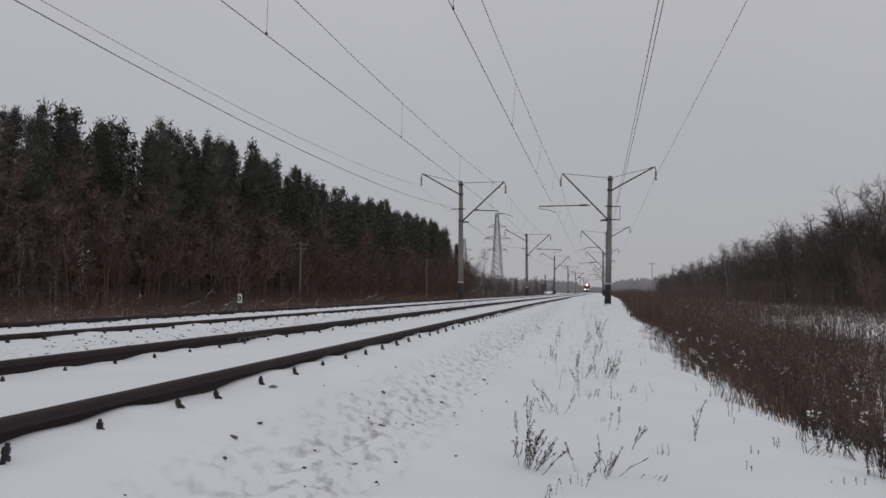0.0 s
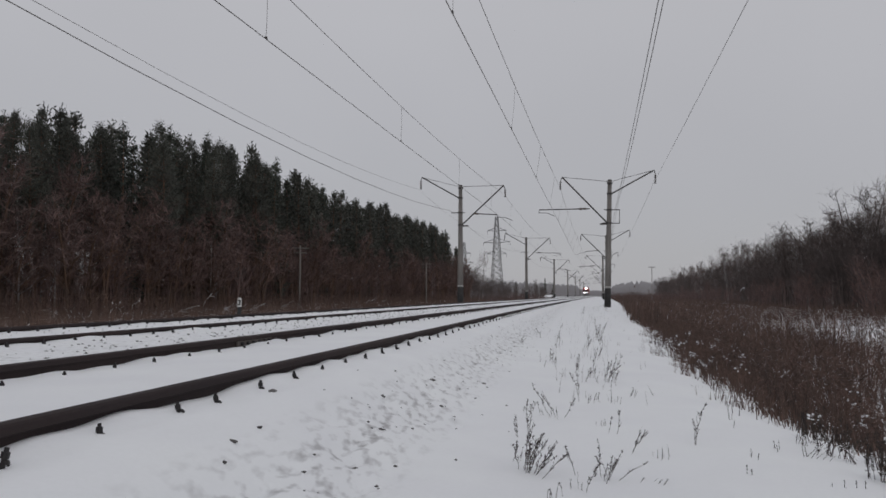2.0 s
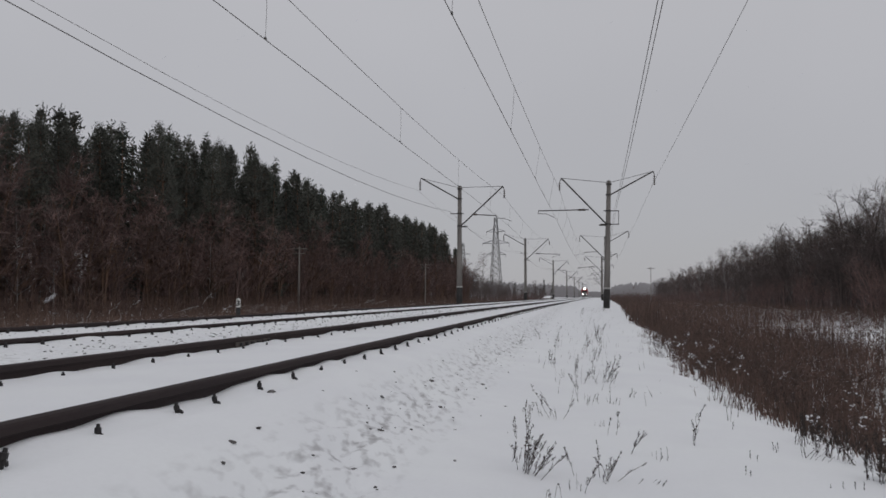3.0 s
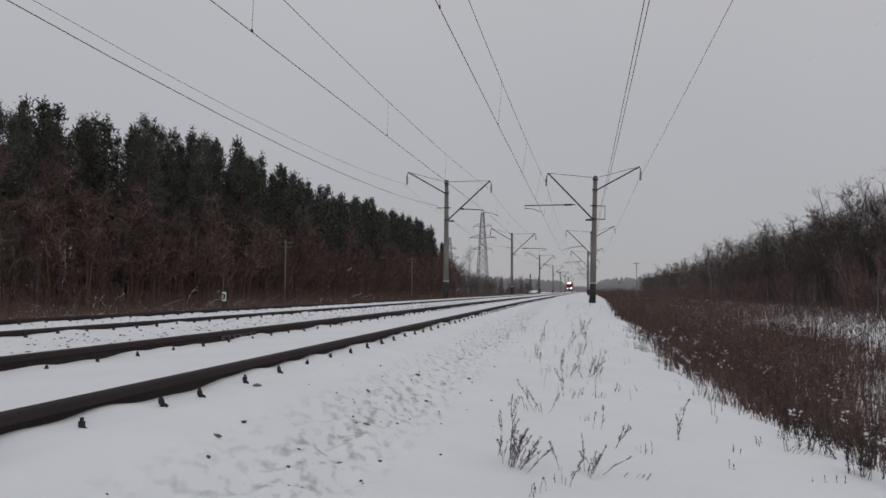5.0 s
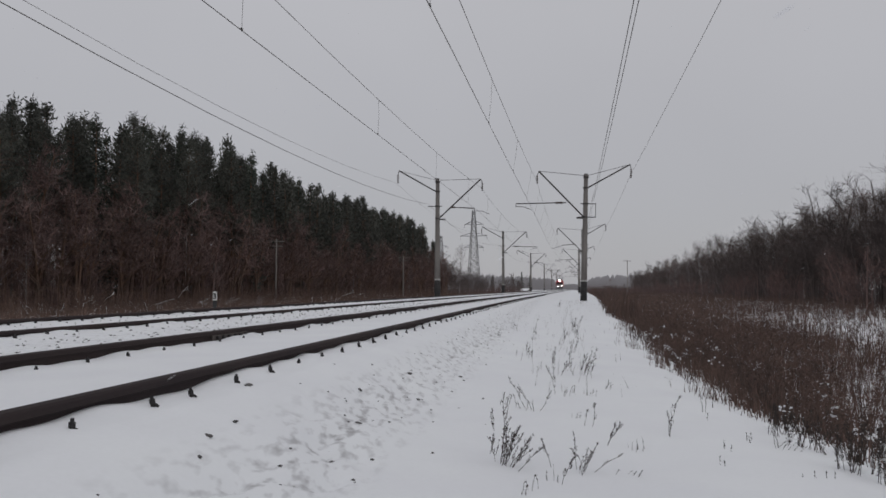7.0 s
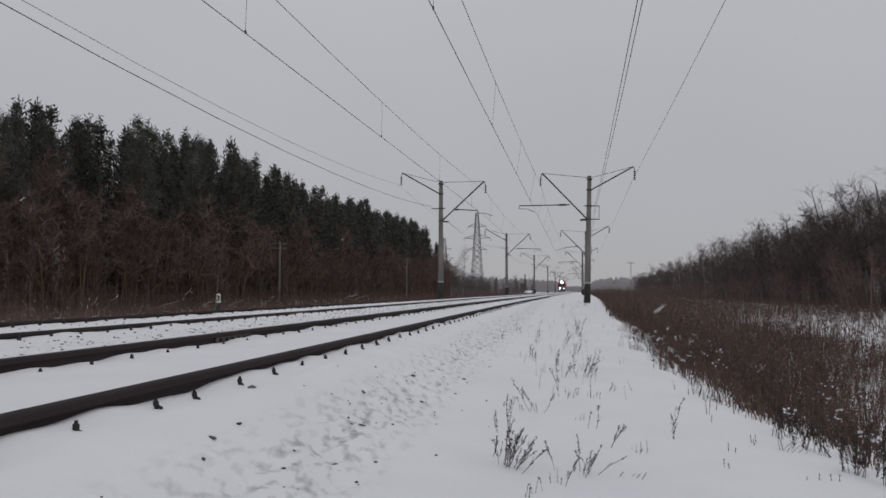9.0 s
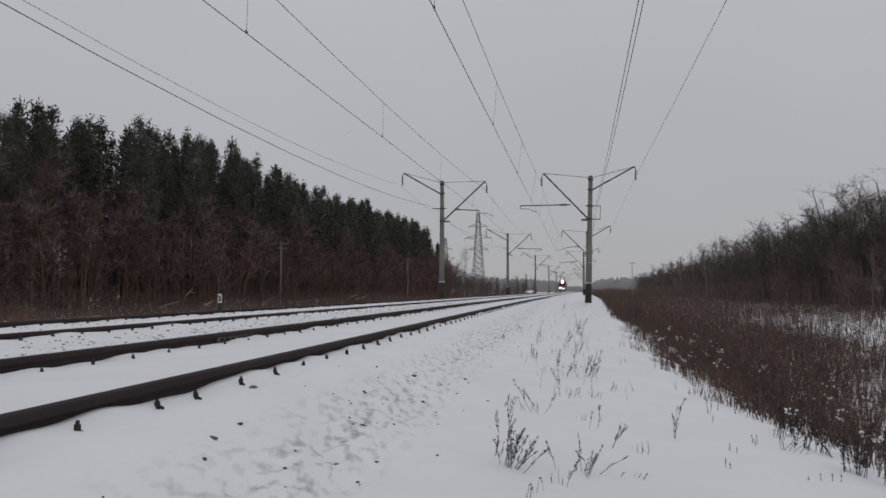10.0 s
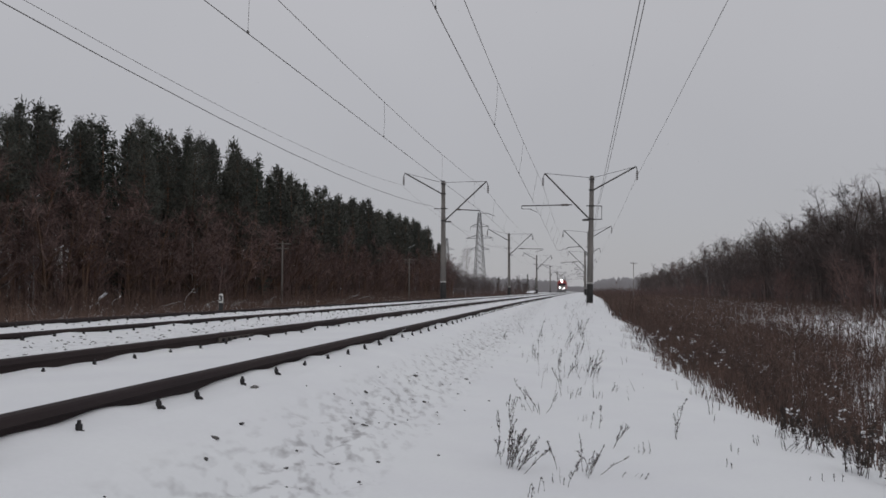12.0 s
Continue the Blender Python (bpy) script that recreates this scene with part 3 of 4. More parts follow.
def left_forest():
    r = np.random.default_rng(5)
    for row, (u, step) in enumerate(((-41, 2.8), (-44, 2.8), (-47.5, 3.3), (-52, 4.2), (-58, 4.8))):
        y = 34.0 + row * 1.7
        while y < 236 - row * 4:
            x = u + float(bend(y)) + r.normal() * 0.9
            far = -u / 42.5
            tall = min(21.5, float(np.interp(y / far, *TOPS)) * far)
            s = tall / 18.8 * (r.uniform(0.90, 1.0) if r.uniform() < 0.75 else r.uniform(0.98, 1.04))
            z = place(u, y)[2]
            w = s * r.uniform(0.85, 1.05)
            if r.uniform() < 0.12:
                plant("spruce_tree", SPRUCES[r.integers(2)], "dark green spruce tree at the forest edge", "tree", "trees of the pine forest", x, y, z, (w, s * 1.03), r.uniform(0, 360), r)
            else:
                plant("pine_tree", (PINES if row < 2 and y < 100 else FAR_PINES)[r.integers(5)], "dark green pine tree with bare lower trunk", "tree", "trees of the pine forest", x, y, z, (w, s), r.uniform(0, 360), r)
            y += step * r.uniform(0.8, 1.2) * (1 if y < 150 else 1.3)
    for i in range(24):
        y = r.uniform(44, 230)
        u = r.uniform(-41.5, -38.5)
        s = r.uniform(0.4, 0.75)
        plant("birch_tree", BIRCHES[r.integers(3)], "bare white-barked birch among pines", "tree", "birches at the forest edge", u + float(bend(y)), y, place(u, y)[2], (s, s), r.uniform(0, 360), r)
    y = 36.0
    while y < 240:                                       # leafless trees hiding the pines' trunks
        u = r.uniform(-40.8, -38.0)
        s = r.uniform(0.72, 1.22)
        plant("bare_tree", EDGE_TREES[r.integers(5)], "leafless reddish-brown young tree before the pines", "tree", "bare trees at the forest edge", u + float(bend(y)), y, place(u, y)[2], (s * 1.15, s), r.uniform(0, 360), r)
        y += r.uniform(0.8, 1.7) * (1 if y < 130 else 1.5)
    for i in range(130):
        y = 34 + 200 * (i / 130) + r.uniform(-1, 1)
        u = r.uniform(-42, -38.0)
        s = r.uniform(0.6, 1.1) + (0.8 if u < -38 else 0) * r.uniform(0.2, 1.0)
        plant("bare_shrub", SHRUBS[r.integers(4)], "leafless brown shrub at the forest edge", "shrub", "shrubs at the forest edge", u + float(bend(y)), y, place(u, y)[2], (s, s), r.uniform(0, 360), r)
    for i in range(58):                                  # the wood thins out and sinks beyond the pines
        q, y = r.uniform() ** 0.9, r.uniform(248, 335)
        s = (14.0 - 7.6 * q) * r.uniform(0.72, 1.05) / 13.0
        plant("bare_tree", FAR_ALDERS[r.integers(5)], "leafless brown tree beyond the pines", "tree", "bare trees beyond the pines", -(0.150 - 0.060 * q) * y, y, -1.6, (s * 1.2, s), r.uniform(0, 360), r)
    plant("birch_tree", BIRCHES[1], "tall bare birch beyond the pines", "tree", "bare trees beyond the pines", -36.9, 300.0, -1.6, (1.3, 1.38), 40, r)
    for x, h in ((-37.6, 7.0), (-24.1, 7.8), (-19.6, 11.4), (-15.2, 9.8), (-35.3, 9.6), (-22.0, 6.0)):
        plant("spruce_tree", SPRUCES[r.integers(2)], "small dark spruce in the distance", "tree", "far spruces", x, 450.0 + r.uniform(-8, 8), -1.6, (h / 17, h / 18), r.uniform(0, 360), r)
    for i in range(40):
        y = r.uniform(320, 430)
        u = r.uniform(-46, -24)
        s = r.uniform(0.35, 0.7)
        plant("bare_tree", FAR_ALDERS[r.integers(5)], "leafless grey tree in the distance", "tree", "bare trees far along the line", u + float(bend(min(y, 420))), y, place(u, y)[2], (s, s), r.uniform(0, 360), r)


def right_thicket():
    r = np.random.default_rng(6)
    for row, off in enumerate((0, 3.0, 6.6, 11.0)):
        y = 58.0 + row
        while y < 640:
            x = 31 + 0.05 * (y - 88) + off + r.normal() * 0.9
            s = r.uniform(0.80, 1.10) + 0.03 * row
            z = -1.65
            if r.uniform() < 0.12:
                plant("birch_tree", BIRCHES[r.integers(3)], "bare white-barked birch in the thicket", "tree", "bare trees of the thicket", x, y, z, (s, s), r.uniform(0, 360), r)
            else:
                plant("alder_tree", (ALDERS if row < 2 and y < 150 else FAR_ALDERS)[r.integers(5)], "leafless grey-brown alder tree in the thicket", "tree", "bare trees of the thicket", x, y, z, (s * 1.1, s), r.uniform(0, 360), r)
            y += (3.3 if y < 160 else 6.0 if y < 300 else 9.0) * r.uniform(0.7, 1.3)
    for i in range(90):
        y = 58 + 260 * (i / 90) ** 1.3
        x = 28.5 + 0.05 * (y - 88) + r.uniform(-3.5, 2)
        s = r.uniform(0.55, 1.1)
        plant("bare_shrub", SHRUBS[r.integers(4)], "leafless brown shrub before the thicket", "shrub", "shrubs before the thicket", x, y, -1.65, (s, s), r.uniform(0, 360), r)


left_forest()
right_thicket()


# ---- undergrowth, brush and grass ----
def stems(name, us, ys, hs, wide, mat, label, category, r, leaves=5, leaf=0.07, lean=0.12, follow=True, slim=0.07, fan=None):
    """Many dry upright stems with ragged heads, in one mesh."""
    n = len(us)
    z = ground_z(us, ys)
    x = us + (bend(ys) if follow else 0)
    root = np.stack([x, ys, z - 0.03], 1)
    d = np.stack([r.normal(size=n) * lean, r.normal(size=n) * lean, np.ones(n)], 1)
    if fan is not None:
        d[:, :2] += fan
    tip = root + d * hs[:, None]
    a = r.uniform(0, 6.28, n)
    g = Geo()
    w = wide * r.uniform(0.7, 1.4, n)
    ring = [root + np.stack([np.cos(a + k), np.sin(a + k), 0 * a], 1) * w[:, None] for k in (0, 2.09, 4.19)]
    v = np.stack([*ring, tip], 1).reshape(-1, 3)
    b = np.arange(n) * 4
    g.add(v, np.concatenate([np.stack([b, b + 1, b + 3], 1), np.stack([b + 1, b + 2, b + 3], 1), np.stack([b + 2, b, b + 3], 1)]).tolist())
    if leaves:
        k = np.repeat(np.arange(n), leaves)
        q = 1 - r.uniform(0, 1, len(k)) ** 1.5 * 0.75
        p = root[k] + d[k] * (hs[k] * q)[:, None]
        e = r.normal(size=(len(k), 3)) * np.array([0.6, 0.6, 0.4]) + np.array([0, 0, 0.5])
        s = np.cross(e, r.normal(size=(len(k), 3)))
        s /= np.linalg.norm(s, axis=1)[:, None]
        L = leaf * r.uniform(0.5, 1.6, (len(k), 1)) * hs[k][:, None]
        v = np.stack([p - s * L * slim, p + s * L * slim, p + e * L], 1).reshape(-1, 3)
        g.add(v, np.arange(len(v)).reshape(-1, 3).tolist())
    return tagged(new(name, g.mesh(name, mat)), label, category, kind="stuff")


def edge(y):
    """Where the snowy bank ends and the brush begins."""
    return bank(y) + 0.10 * np.sin(y * 2.1) * np.clip(y / 12, 0.4, 2) + 0.08 * np.sin(y * 5.3)


def patchy(u, y, s=1.0):
    """0 to 1: how thick the growth stands."""
    return np.clip(0.5 + 0.5 * wave(u, y, 0.9 * s, 3.3) + 0.3 * wave(u, y, 2.6 * s, 0.7), 0, 1)


def clumps(us, ys, hs, wide, counts, r):
    """Stems gathered round clump middles: places, heights and how far each tips outward."""
    k = np.repeat(np.arange(len(us)), counts)
    off = r.normal(size=(len(k), 2)) * wide[k][:, None]
    tall = hs[k] * r.uniform(0.45, 1.1, len(k))
    return us[k] + off[:, 0], ys[k] + off[:, 1], tall, off * 0.9 + r.normal(size=(len(us), 2))[k] * 0.07


def brush():
    r = np.random.default_rng(8)
    n = 900                                              # ragged front, snow showing through
    ys = 2.9 + 29 * r.uniform(0, 1, n) ** 1.3
    inward = (1.75 + np.clip((8 - ys) * 0.25, 0, 1)) * r.uniform(0, 1, n) ** 0.75
    us = edge(ys) + inward
    hs = r.uniform(0.5, 1.0, n) * np.clip(0.20 + inward * 0.28, 0.18, 0.60)
    keep = r.uniform(size=n) < 0.30 + 0.6 * np.clip((ys - 6.3) / 1.5, 0, 1)
    us, ys, hs = us[keep], ys[keep], hs[keep]
    u, y, h, fan = clumps(us, ys, hs, r.uniform(0.02, 0.11, len(us)), r.integers(2, 15, len(us)), r)
    stems("dry_brush", u, y, h, 0.0042, DRYWEED, "ragged brown dried weeds in the snow at the bank's edge", "dry brush", r, 7, 0.12, 0.16, True, 0.08, fan)
    n = 1750                                             # the dense mass behind
    ys = 3.2 + 30 * r.uniform(0, 1, n) ** 1.25
    inward = 0.15 + 0.5 * patchy(ys * 0.7, ys, 1.5) + 7.0 * r.uniform(0, 1, n) ** 1.25
    us = edge(ys) + inward
    hs = r.uniform(0.62, 1.12, n) * np.clip(0.42 + (inward - 0.5) * 0.30, 0.40, 1.0) * (0.72 + 0.4 * patchy(us, ys, 1.1))
    keep = r.uniform(size=n) < np.clip(0.06 + (ys - 6.4 - 1.1 * (us - 1.57) + 0.5 * wave(us, ys, 1.7, 0.3)) * 1.2, 0.06, 1)
    us, ys, hs = us[keep], ys[keep], hs[keep]
    n = len(us)
    u, y, h, fan = clumps(us, ys, hs, r.uniform(0.04, 0.20, n), r.integers(3, 15, n), r)
    stems("dry_brush", u, y, h, 0.0055, DRYWEED, "dense brown dried weeds on the bank's slope", "dry brush", r, 9, 0.095, 0.12, True, 0.08, fan)
    n = 420                                              # broken stalks lying across the snow
    ys = 3.4 + 20 * r.uniform(0, 1, n) ** 1.2
    us = edge(ys) + r.uniform(0.1, 1.8, n)
    stems("fallen_weeds", us, ys, r.uniform(0.06, 0.22, n), 0.004, STALK, "bent dark stalks at the edge of the brown weeds", "dry brush", r, 5, 0.25, 1.3)
    n = 15000
    ys = 28 + 150 * r.uniform(0, 1, n) ** 1.3
    us = edge(ys) + np.where(ys < 62, 8, 15) * r.uniform(0, 1, n) ** 1.2
    hs = r.uniform(0.5, 1.35, n) * (0.6 + 0.5 * patchy(us, ys, 0.5))
    stems("dry_brush", us, ys, hs, 0.010, DRYWEED, "brown dried weeds beside the snowy bank", "dry brush", r, 5, 0.10)
    n = 17000
    ys = 16 + 400 * r.uniform(0, 1, n) ** 1.6
    us = r.uniform(8, 31, n) * np.where(ys > 150, 1.25, 1)
    keep = r.uniform(size=n) < np.clip((ys - 35) / 40, 0.65, 1) + 0.35 * (patchy(us, ys, 0.3) > 0.6)
    us, ys = us[keep], ys[keep]
    stems("meadow_grass", us, ys, r.uniform(0.3, 1.0, len(us)), 0.014, DRYWEED, "tufts of dry grass in the snowy meadow", "dry grass", r, 4, 0.2)
    n = 4200
    ys = 18 + 75 * r.uniform(0, 1, n) ** 1.2
    us = r.uniform(9, 30, n)
    keep = patchy(us, ys, 0.35) > 0.40
    stems("meadow_grass", us[keep], ys[keep], r.uniform(0.3, 1.1, n)[keep], 0.010, DRYWEED, "brown weeds in patches over the snowy meadow", "dry grass", r, 6, 0.16, 0.2)
    n = 6000
    ys = 55 + 170 * r.uniform(0, 1, n) ** 1.3
    us = r.uniform(7, 28, n)
    stems("meadow_weeds", us, ys, r.uniform(0.5, 1.5, n), 0.014, DRYWEED, "brown weeds before the thicket", "dry brush", r, 4, 0.16, 0.15)
    n = 12000
    ys = 30 + 200 * r.uniform(0, 1, n) ** 1.5
    us = r.uniform(-39.5, -30, n)
    stems("forest_edge_weeds", us, ys, r.uniform(0.8, 2.4, n) * np.clip((-us - 28) / 9, 0.25, 1), 0.020, STRAW, "tall brown weeds along the foot of the forest", "dry brush", r, 5, 0.17, 0.2, True, 0.065)
    n = 13000
    ys = 16 + 320 * r.uniform(0, 1, n) ** 1.4
    us = r.uniform(-37, -10.4, n)
    stems("meadow_grass", us, ys, r.uniform(0.35, 0.95, n) * np.where(us > -13, 0.75, 1.0), 0.016, STRAW, "dry brown grass between track and forest", "dry grass", r, 4, 0.18)
    n = 23000
    ys = 30 + 205 * r.uniform(0, 1, n) ** 1.3
    us = r.uniform(-60, -37, n)
    stems("undergrowth", us, ys, r.uniform(0.8, 9.5, n) * np.clip((-us - 35) / 5, 0.35, 1), 0.020, TWIGS, "leafless brown undergrowth inside the forest", "undergrowth", r, 3, 0.09, 0.10, True, 0.022)
    n = 11000
    ys = 58 + 330 * r.uniform(0, 1, n) ** 1.4
    us = 29.5 + 0.05 * (ys - 88) + 18 * r.uniform(0, 1, n)
    stems("undergrowth", us, ys, r.uniform(0.8, 7.5, n), 0.021, GREYTWIGS, "leafless grey-brown undergrowth of the thicket", "undergrowth", r, 4, 0.09, 0.10, False, 0.022)
    n = 1500
    ys = r.uniform(30, 95, n)
    us = r.uniform(9, 29, n)
    keep = patchy(us, ys, 0.3) > 0.45
    stems("snowy_twigs", us[keep], ys[keep], r.uniform(0.15, 0.8, n)[keep], 0.018, SNOW, "snow-laden twigs in the meadow", "snowy twigs", r, 5, 0.2, 0.55)
    n = 900
    ys = 34 + 150 * r.uniform(0, 1, n) ** 1.3
    us = r.uniform(-39, -33, n)
    stems("snowy_twigs", us, ys, r.uniform(0.2, 1.0, n), 0.013, SNOW, "snow-laden fallen twigs at the forest edge", "snowy twigs", r, 4, 0.15, 1.0)

    n = 7500
    ys = r.uniform(250, 460, n)
    us = np.where(r.uniform(size=n) < 0.6, r.uniform(11, 44, n), r.uniform(-62, -15, n))
    stems("far_shrubs", us, ys, r.uniform(1.4, 3.4, n) * (0.7 + 0.5 * patchy(us, ys, 0.15)), 0.05, TWIGS, "leafless shrubs far down the line", "shrubs", r, 7, 0.16, 0.15, False, 0.03)


# haze is painted in: a faint grey emission pales the far woods
HAZE_GLOW = material("far_woods_haze_glow", (0.10, 0.10, 0.105), 1.0, (0.08, 0.08, 0.085), 0.05, 0.6, 0.0, emit=(0.185, 0.178, 0.190), strength=0.62)


def distance():
    """The far woods that close the view, a plain backdrop of treetops beyond everything else, its haze put in as a
    glow.
    """
    r = np.random.default_rng(15)
    g = Geo()
    for layer in range(3):
        y = 1400.0 + 40 * layer
        x = -170.0
        while x < 230:
            gap = 8 if -6 < x < 46 else 0
            top = np.interp(x, [-170, -120, -60, -10, 10, 48, 62, 80, 125, 160, 230], [26, 24, 20, 17, 9, 9, 18, 23, 24, 19, 22]) * r.uniform(0.72, 1.08) + 2 - gap * 0.2
            w = r.uniform(2.5, 6.0)
            pts = [(x - w, y, -3), (x + w, y, -3), (x + w * 0.75, y, top * 0.55), (x + w * 0.45, y, top * 0.86), (x + r.normal() * 0.8, y, top), (x - w * 0.5, y, top * 0.84), (x - w * 0.8, y, top * 0.5)]
            back = [(a, y + 2.0, c) for a, b, c in pts]
            n = len(pts)
            g.add(pts + back, [tuple(range(n)), tuple(reversed(range(n, 2 * n)))] + [(i, i + n, (i + 1) % n + n, (i + 1) % n) for i in range(n)])
            x += w * r.uniform(0.5, 0.9)
    tagged(new("backdrop", g.mesh("backdrop", HAZE_GLOW)), "far woods silhouette with grey haze put in as a glow", "backdrop", kind="structure")


distance()
brush()


def fallen_branch(u, y, long, rise, turn, seed):
    """A snow-covered birch branch leaning out of the undergrowth, with a few forks."""
    r = np.random.default_rng(seed)
    t = thing("fallen_branch", "fallen birch branch covered with snow at the forest edge", "branch", "fallen branches at the forest edge")
    t.matrix_basis = pose(*place(u, y), 0, 0, turn)
    q = np.linspace(0, 1, 6)
    line = [(long * k, 0.25 * math.sin(k * 3) * r.normal(), 0.02 + 0.65 * rise * k ** 0.8) for k in q]
    g = Geo()
    g.tube(line, [0.032 * (1 - 0.7 * k) for k in q], 5)
    part("limb", g, SNOW, t)
    for i in range(3):
        p = Vector(line[2 + i])
        g = Geo()
        g.tube([p, p + Vector((0.3 * long * r.uniform(0.4, 1), r.normal() * 0.3, 0.35 * long * r.uniform(-0.1, 0.6)))], [0.020, 0.008], 4)
        part("fork", g, SNOW, t)


for i, (u, y, long, rise, turn) in enumerate(((-37.6, 53.5, 2.6, 1.5, 200), (-37.4, 57.0, 1.4, 2.2, 80), (-37.8, 59.5, 1.6, 2.6, 60), (-37.5, 66.0, 2.8, 1.6, 10), (-37.6, 72.0, 1.8, 3.4, 75),
                                              (-37.4, 75.0, 2.4, 1.7, 15), (-37.7, 82.0, 2.2, 1.6, 20), (-37.5, 92.0, 1.6, 1.9, 60), (-37.2, 120.0, 3.6, 2.2, 30), (-37.3, 128.0, 3.0, 1.8, 20))):
    fallen_branch(u, y, long, rise, turn, 400 + i)


def lumps(name, spots, mat, label, category, r, flat=0.6):
    """Small irregular pieces lying about, joined in one mesh."""
    bm = bmesh.new()
    bmesh.ops.create_icosphere(bm, subdivisions=1, radius=1)
    base = np.array([v.co[:] for v in bm.verts])
    faces = [tuple(v.index for v in f.verts) for f in bm.faces]
    bm.free()
    g = Geo()
    for x, y, z, s in spots:
        v = base * (1 + r.uniform(-0.3, 0.3, (len(base), 1))) * np.array([s, s * r.uniform(0.7, 1.3), s * flat])
        g.add(v + np.array([x, y, z]), faces)
    return tagged(new(name, g.mesh(name, mat, mat == SNOW)), label, category, kind="stuff")


def scattered():
    r = np.random.default_rng(9)
    spots = []
    for i in range(190):
        y = 1.6 + 26 * r.uniform() ** 1.5
        u = -1.12 + r.normal() * 0.24
        spots.append((*place(u, y), r.uniform(0.005, 0.014)))
    for i in range(1000):
        y = 4 + 40 * r.uniform() ** 1.2
        u = r.uniform(-5.75, -3.9)
        spots.append((*place(u, y), r.uniform(0.006, 0.022)))
    for i in range(300):
        y = 7 + 40 * r.uniform() ** 1.2
        u = r.uniform(-7.4, -6.1)
        spots.append((*place(u, y), r.uniform(0.006, 0.018)))
    lumps("ballast_stones", spots, STONE, "dark ballast stones poking through snow", "stones", r)
    spots = []
    for i in range(48):                                  # caps of snow caught on the weeds
        y = 4.2 + 17 * r.uniform() ** 1.2
        u = edge(y) + r.uniform(0.15, 2.0)
        x, y, z = place(u, y)
        top = z + r.uniform(0.35, 0.95) * min(0.62, 0.12 + (u - edge(y)) * 0.30)
        for k in range(r.integers(5, 15)):
            spots.append((x + r.normal() * 0.04, y + r.normal() * 0.05, top + r.normal() * 0.035, r.uniform(0.004, 0.017)))
    for i in range(120):                                 # little drifts round the stems
        y = 3.6 + 14 * r.uniform() ** 1.2
        u = edge(y) + r.uniform(0.0, 1.5)
        x, y, z = place(u, y)
        spots.append((x, y, z - 0.02, r.uniform(0.03, 0.09)))
    lumps("snow_clumps", spots, SNOW, "clumps of snow caught in the dry weeds", "snow", r, 0.75)


scattered()


# ---- posts, poles and far structures ----
def kilometre_post():
    t = thing("picket_post", "white track marker post with black number, beside the farther track", "marker post")
    g = Geo()
    g.box(-0.07, -0.05, 0.0, 0.07, 0.05, 0.70)
    part("foot", bevelled(g, "foot", BLACKPAINT, 0.01), None, t, "black painted foot")
    g = Geo()
    g.box(-0.07, -0.05, 0.70, 0.07, 0.05, 0.99)
    g.add([(-0.07, -0.05, 0.99), (0.07, -0.05, 0.99), (0.07, 0.05, 0.99), (-0.07, 0.05, 0.99), (0, 0, 1.02)],
          [(0, 1, 4), (1, 2, 4), (2, 3, 4), (3, 0, 4)])
    part("post", g, WHITEPAINT, t)
    cu = bpy.data.curves.new("number", "FONT")
    cu.body, cu.size, cu.extrude, cu.align_x, cu.offset = "3", 0.26, 0.003, "CENTER", 0.01
    cu.materials.append(BLACKPAINT)
    n = new("number", cu)
    n.parent = t
    n.matrix_basis = pose(-0.01, -0.053, 0.76, 90, 0, 0)
    t.matrix_basis = pose(-11.72, 26.0, -0.66, 0, 0, 24)


kilometre_post()


def wooden_pole(x, y, top, label, bars=2):
    t = thing("telegraph_pole", label, "utility pole", "poles before the forest")
    z = -1.55
    g = Geo()
    g.tube([(0, 0, 0), (0.03, 0, (top - z) * 0.5), (0, 0, top - z)], [0.14, 0.12, 0.09], 8)
    part("pole", g, WOODPOLE, t, smooth=True)
    for i in range(bars):
        zz = top - z - 0.35 - 0.6 * i
        g = Geo()
        g.box(-1.1 if i == 0 else -0.8, -0.14, zz - 0.06, 1.1 if i == 0 else 0.8, -0.06, zz + 0.06)
        part("crossarm", bevelled(g, "crossarm", WOODPOLE, 0.01, 1), None, t)
        for k in (-0.95, -0.45, 0.45, 0.95):
            if i and abs(k) > 0.8:
                continue
            g = Geo()
            g.lathe([(0.02, zz + 0.05), (0.02, zz + 0.12), (0.05, zz + 0.13), (0.055, zz + 0.2), (0.02, zz + 0.24)], 8, (k, -0.10, 0))
            part("insulator", g, GLASSINS, t)
    t.matrix_basis = pose(x, y, z, 0, 0.6, 10)


wooden_pole(-35.6, 97, 6.9, "grey wooden telegraph pole before the forest")
wooden_pole(-31.0, 158, 7.2, "grey wooden telegraph pole before the forest")
wooden_pole(21.6, 252, 9.4, "thin grey pole rising over the far thicket", 1)


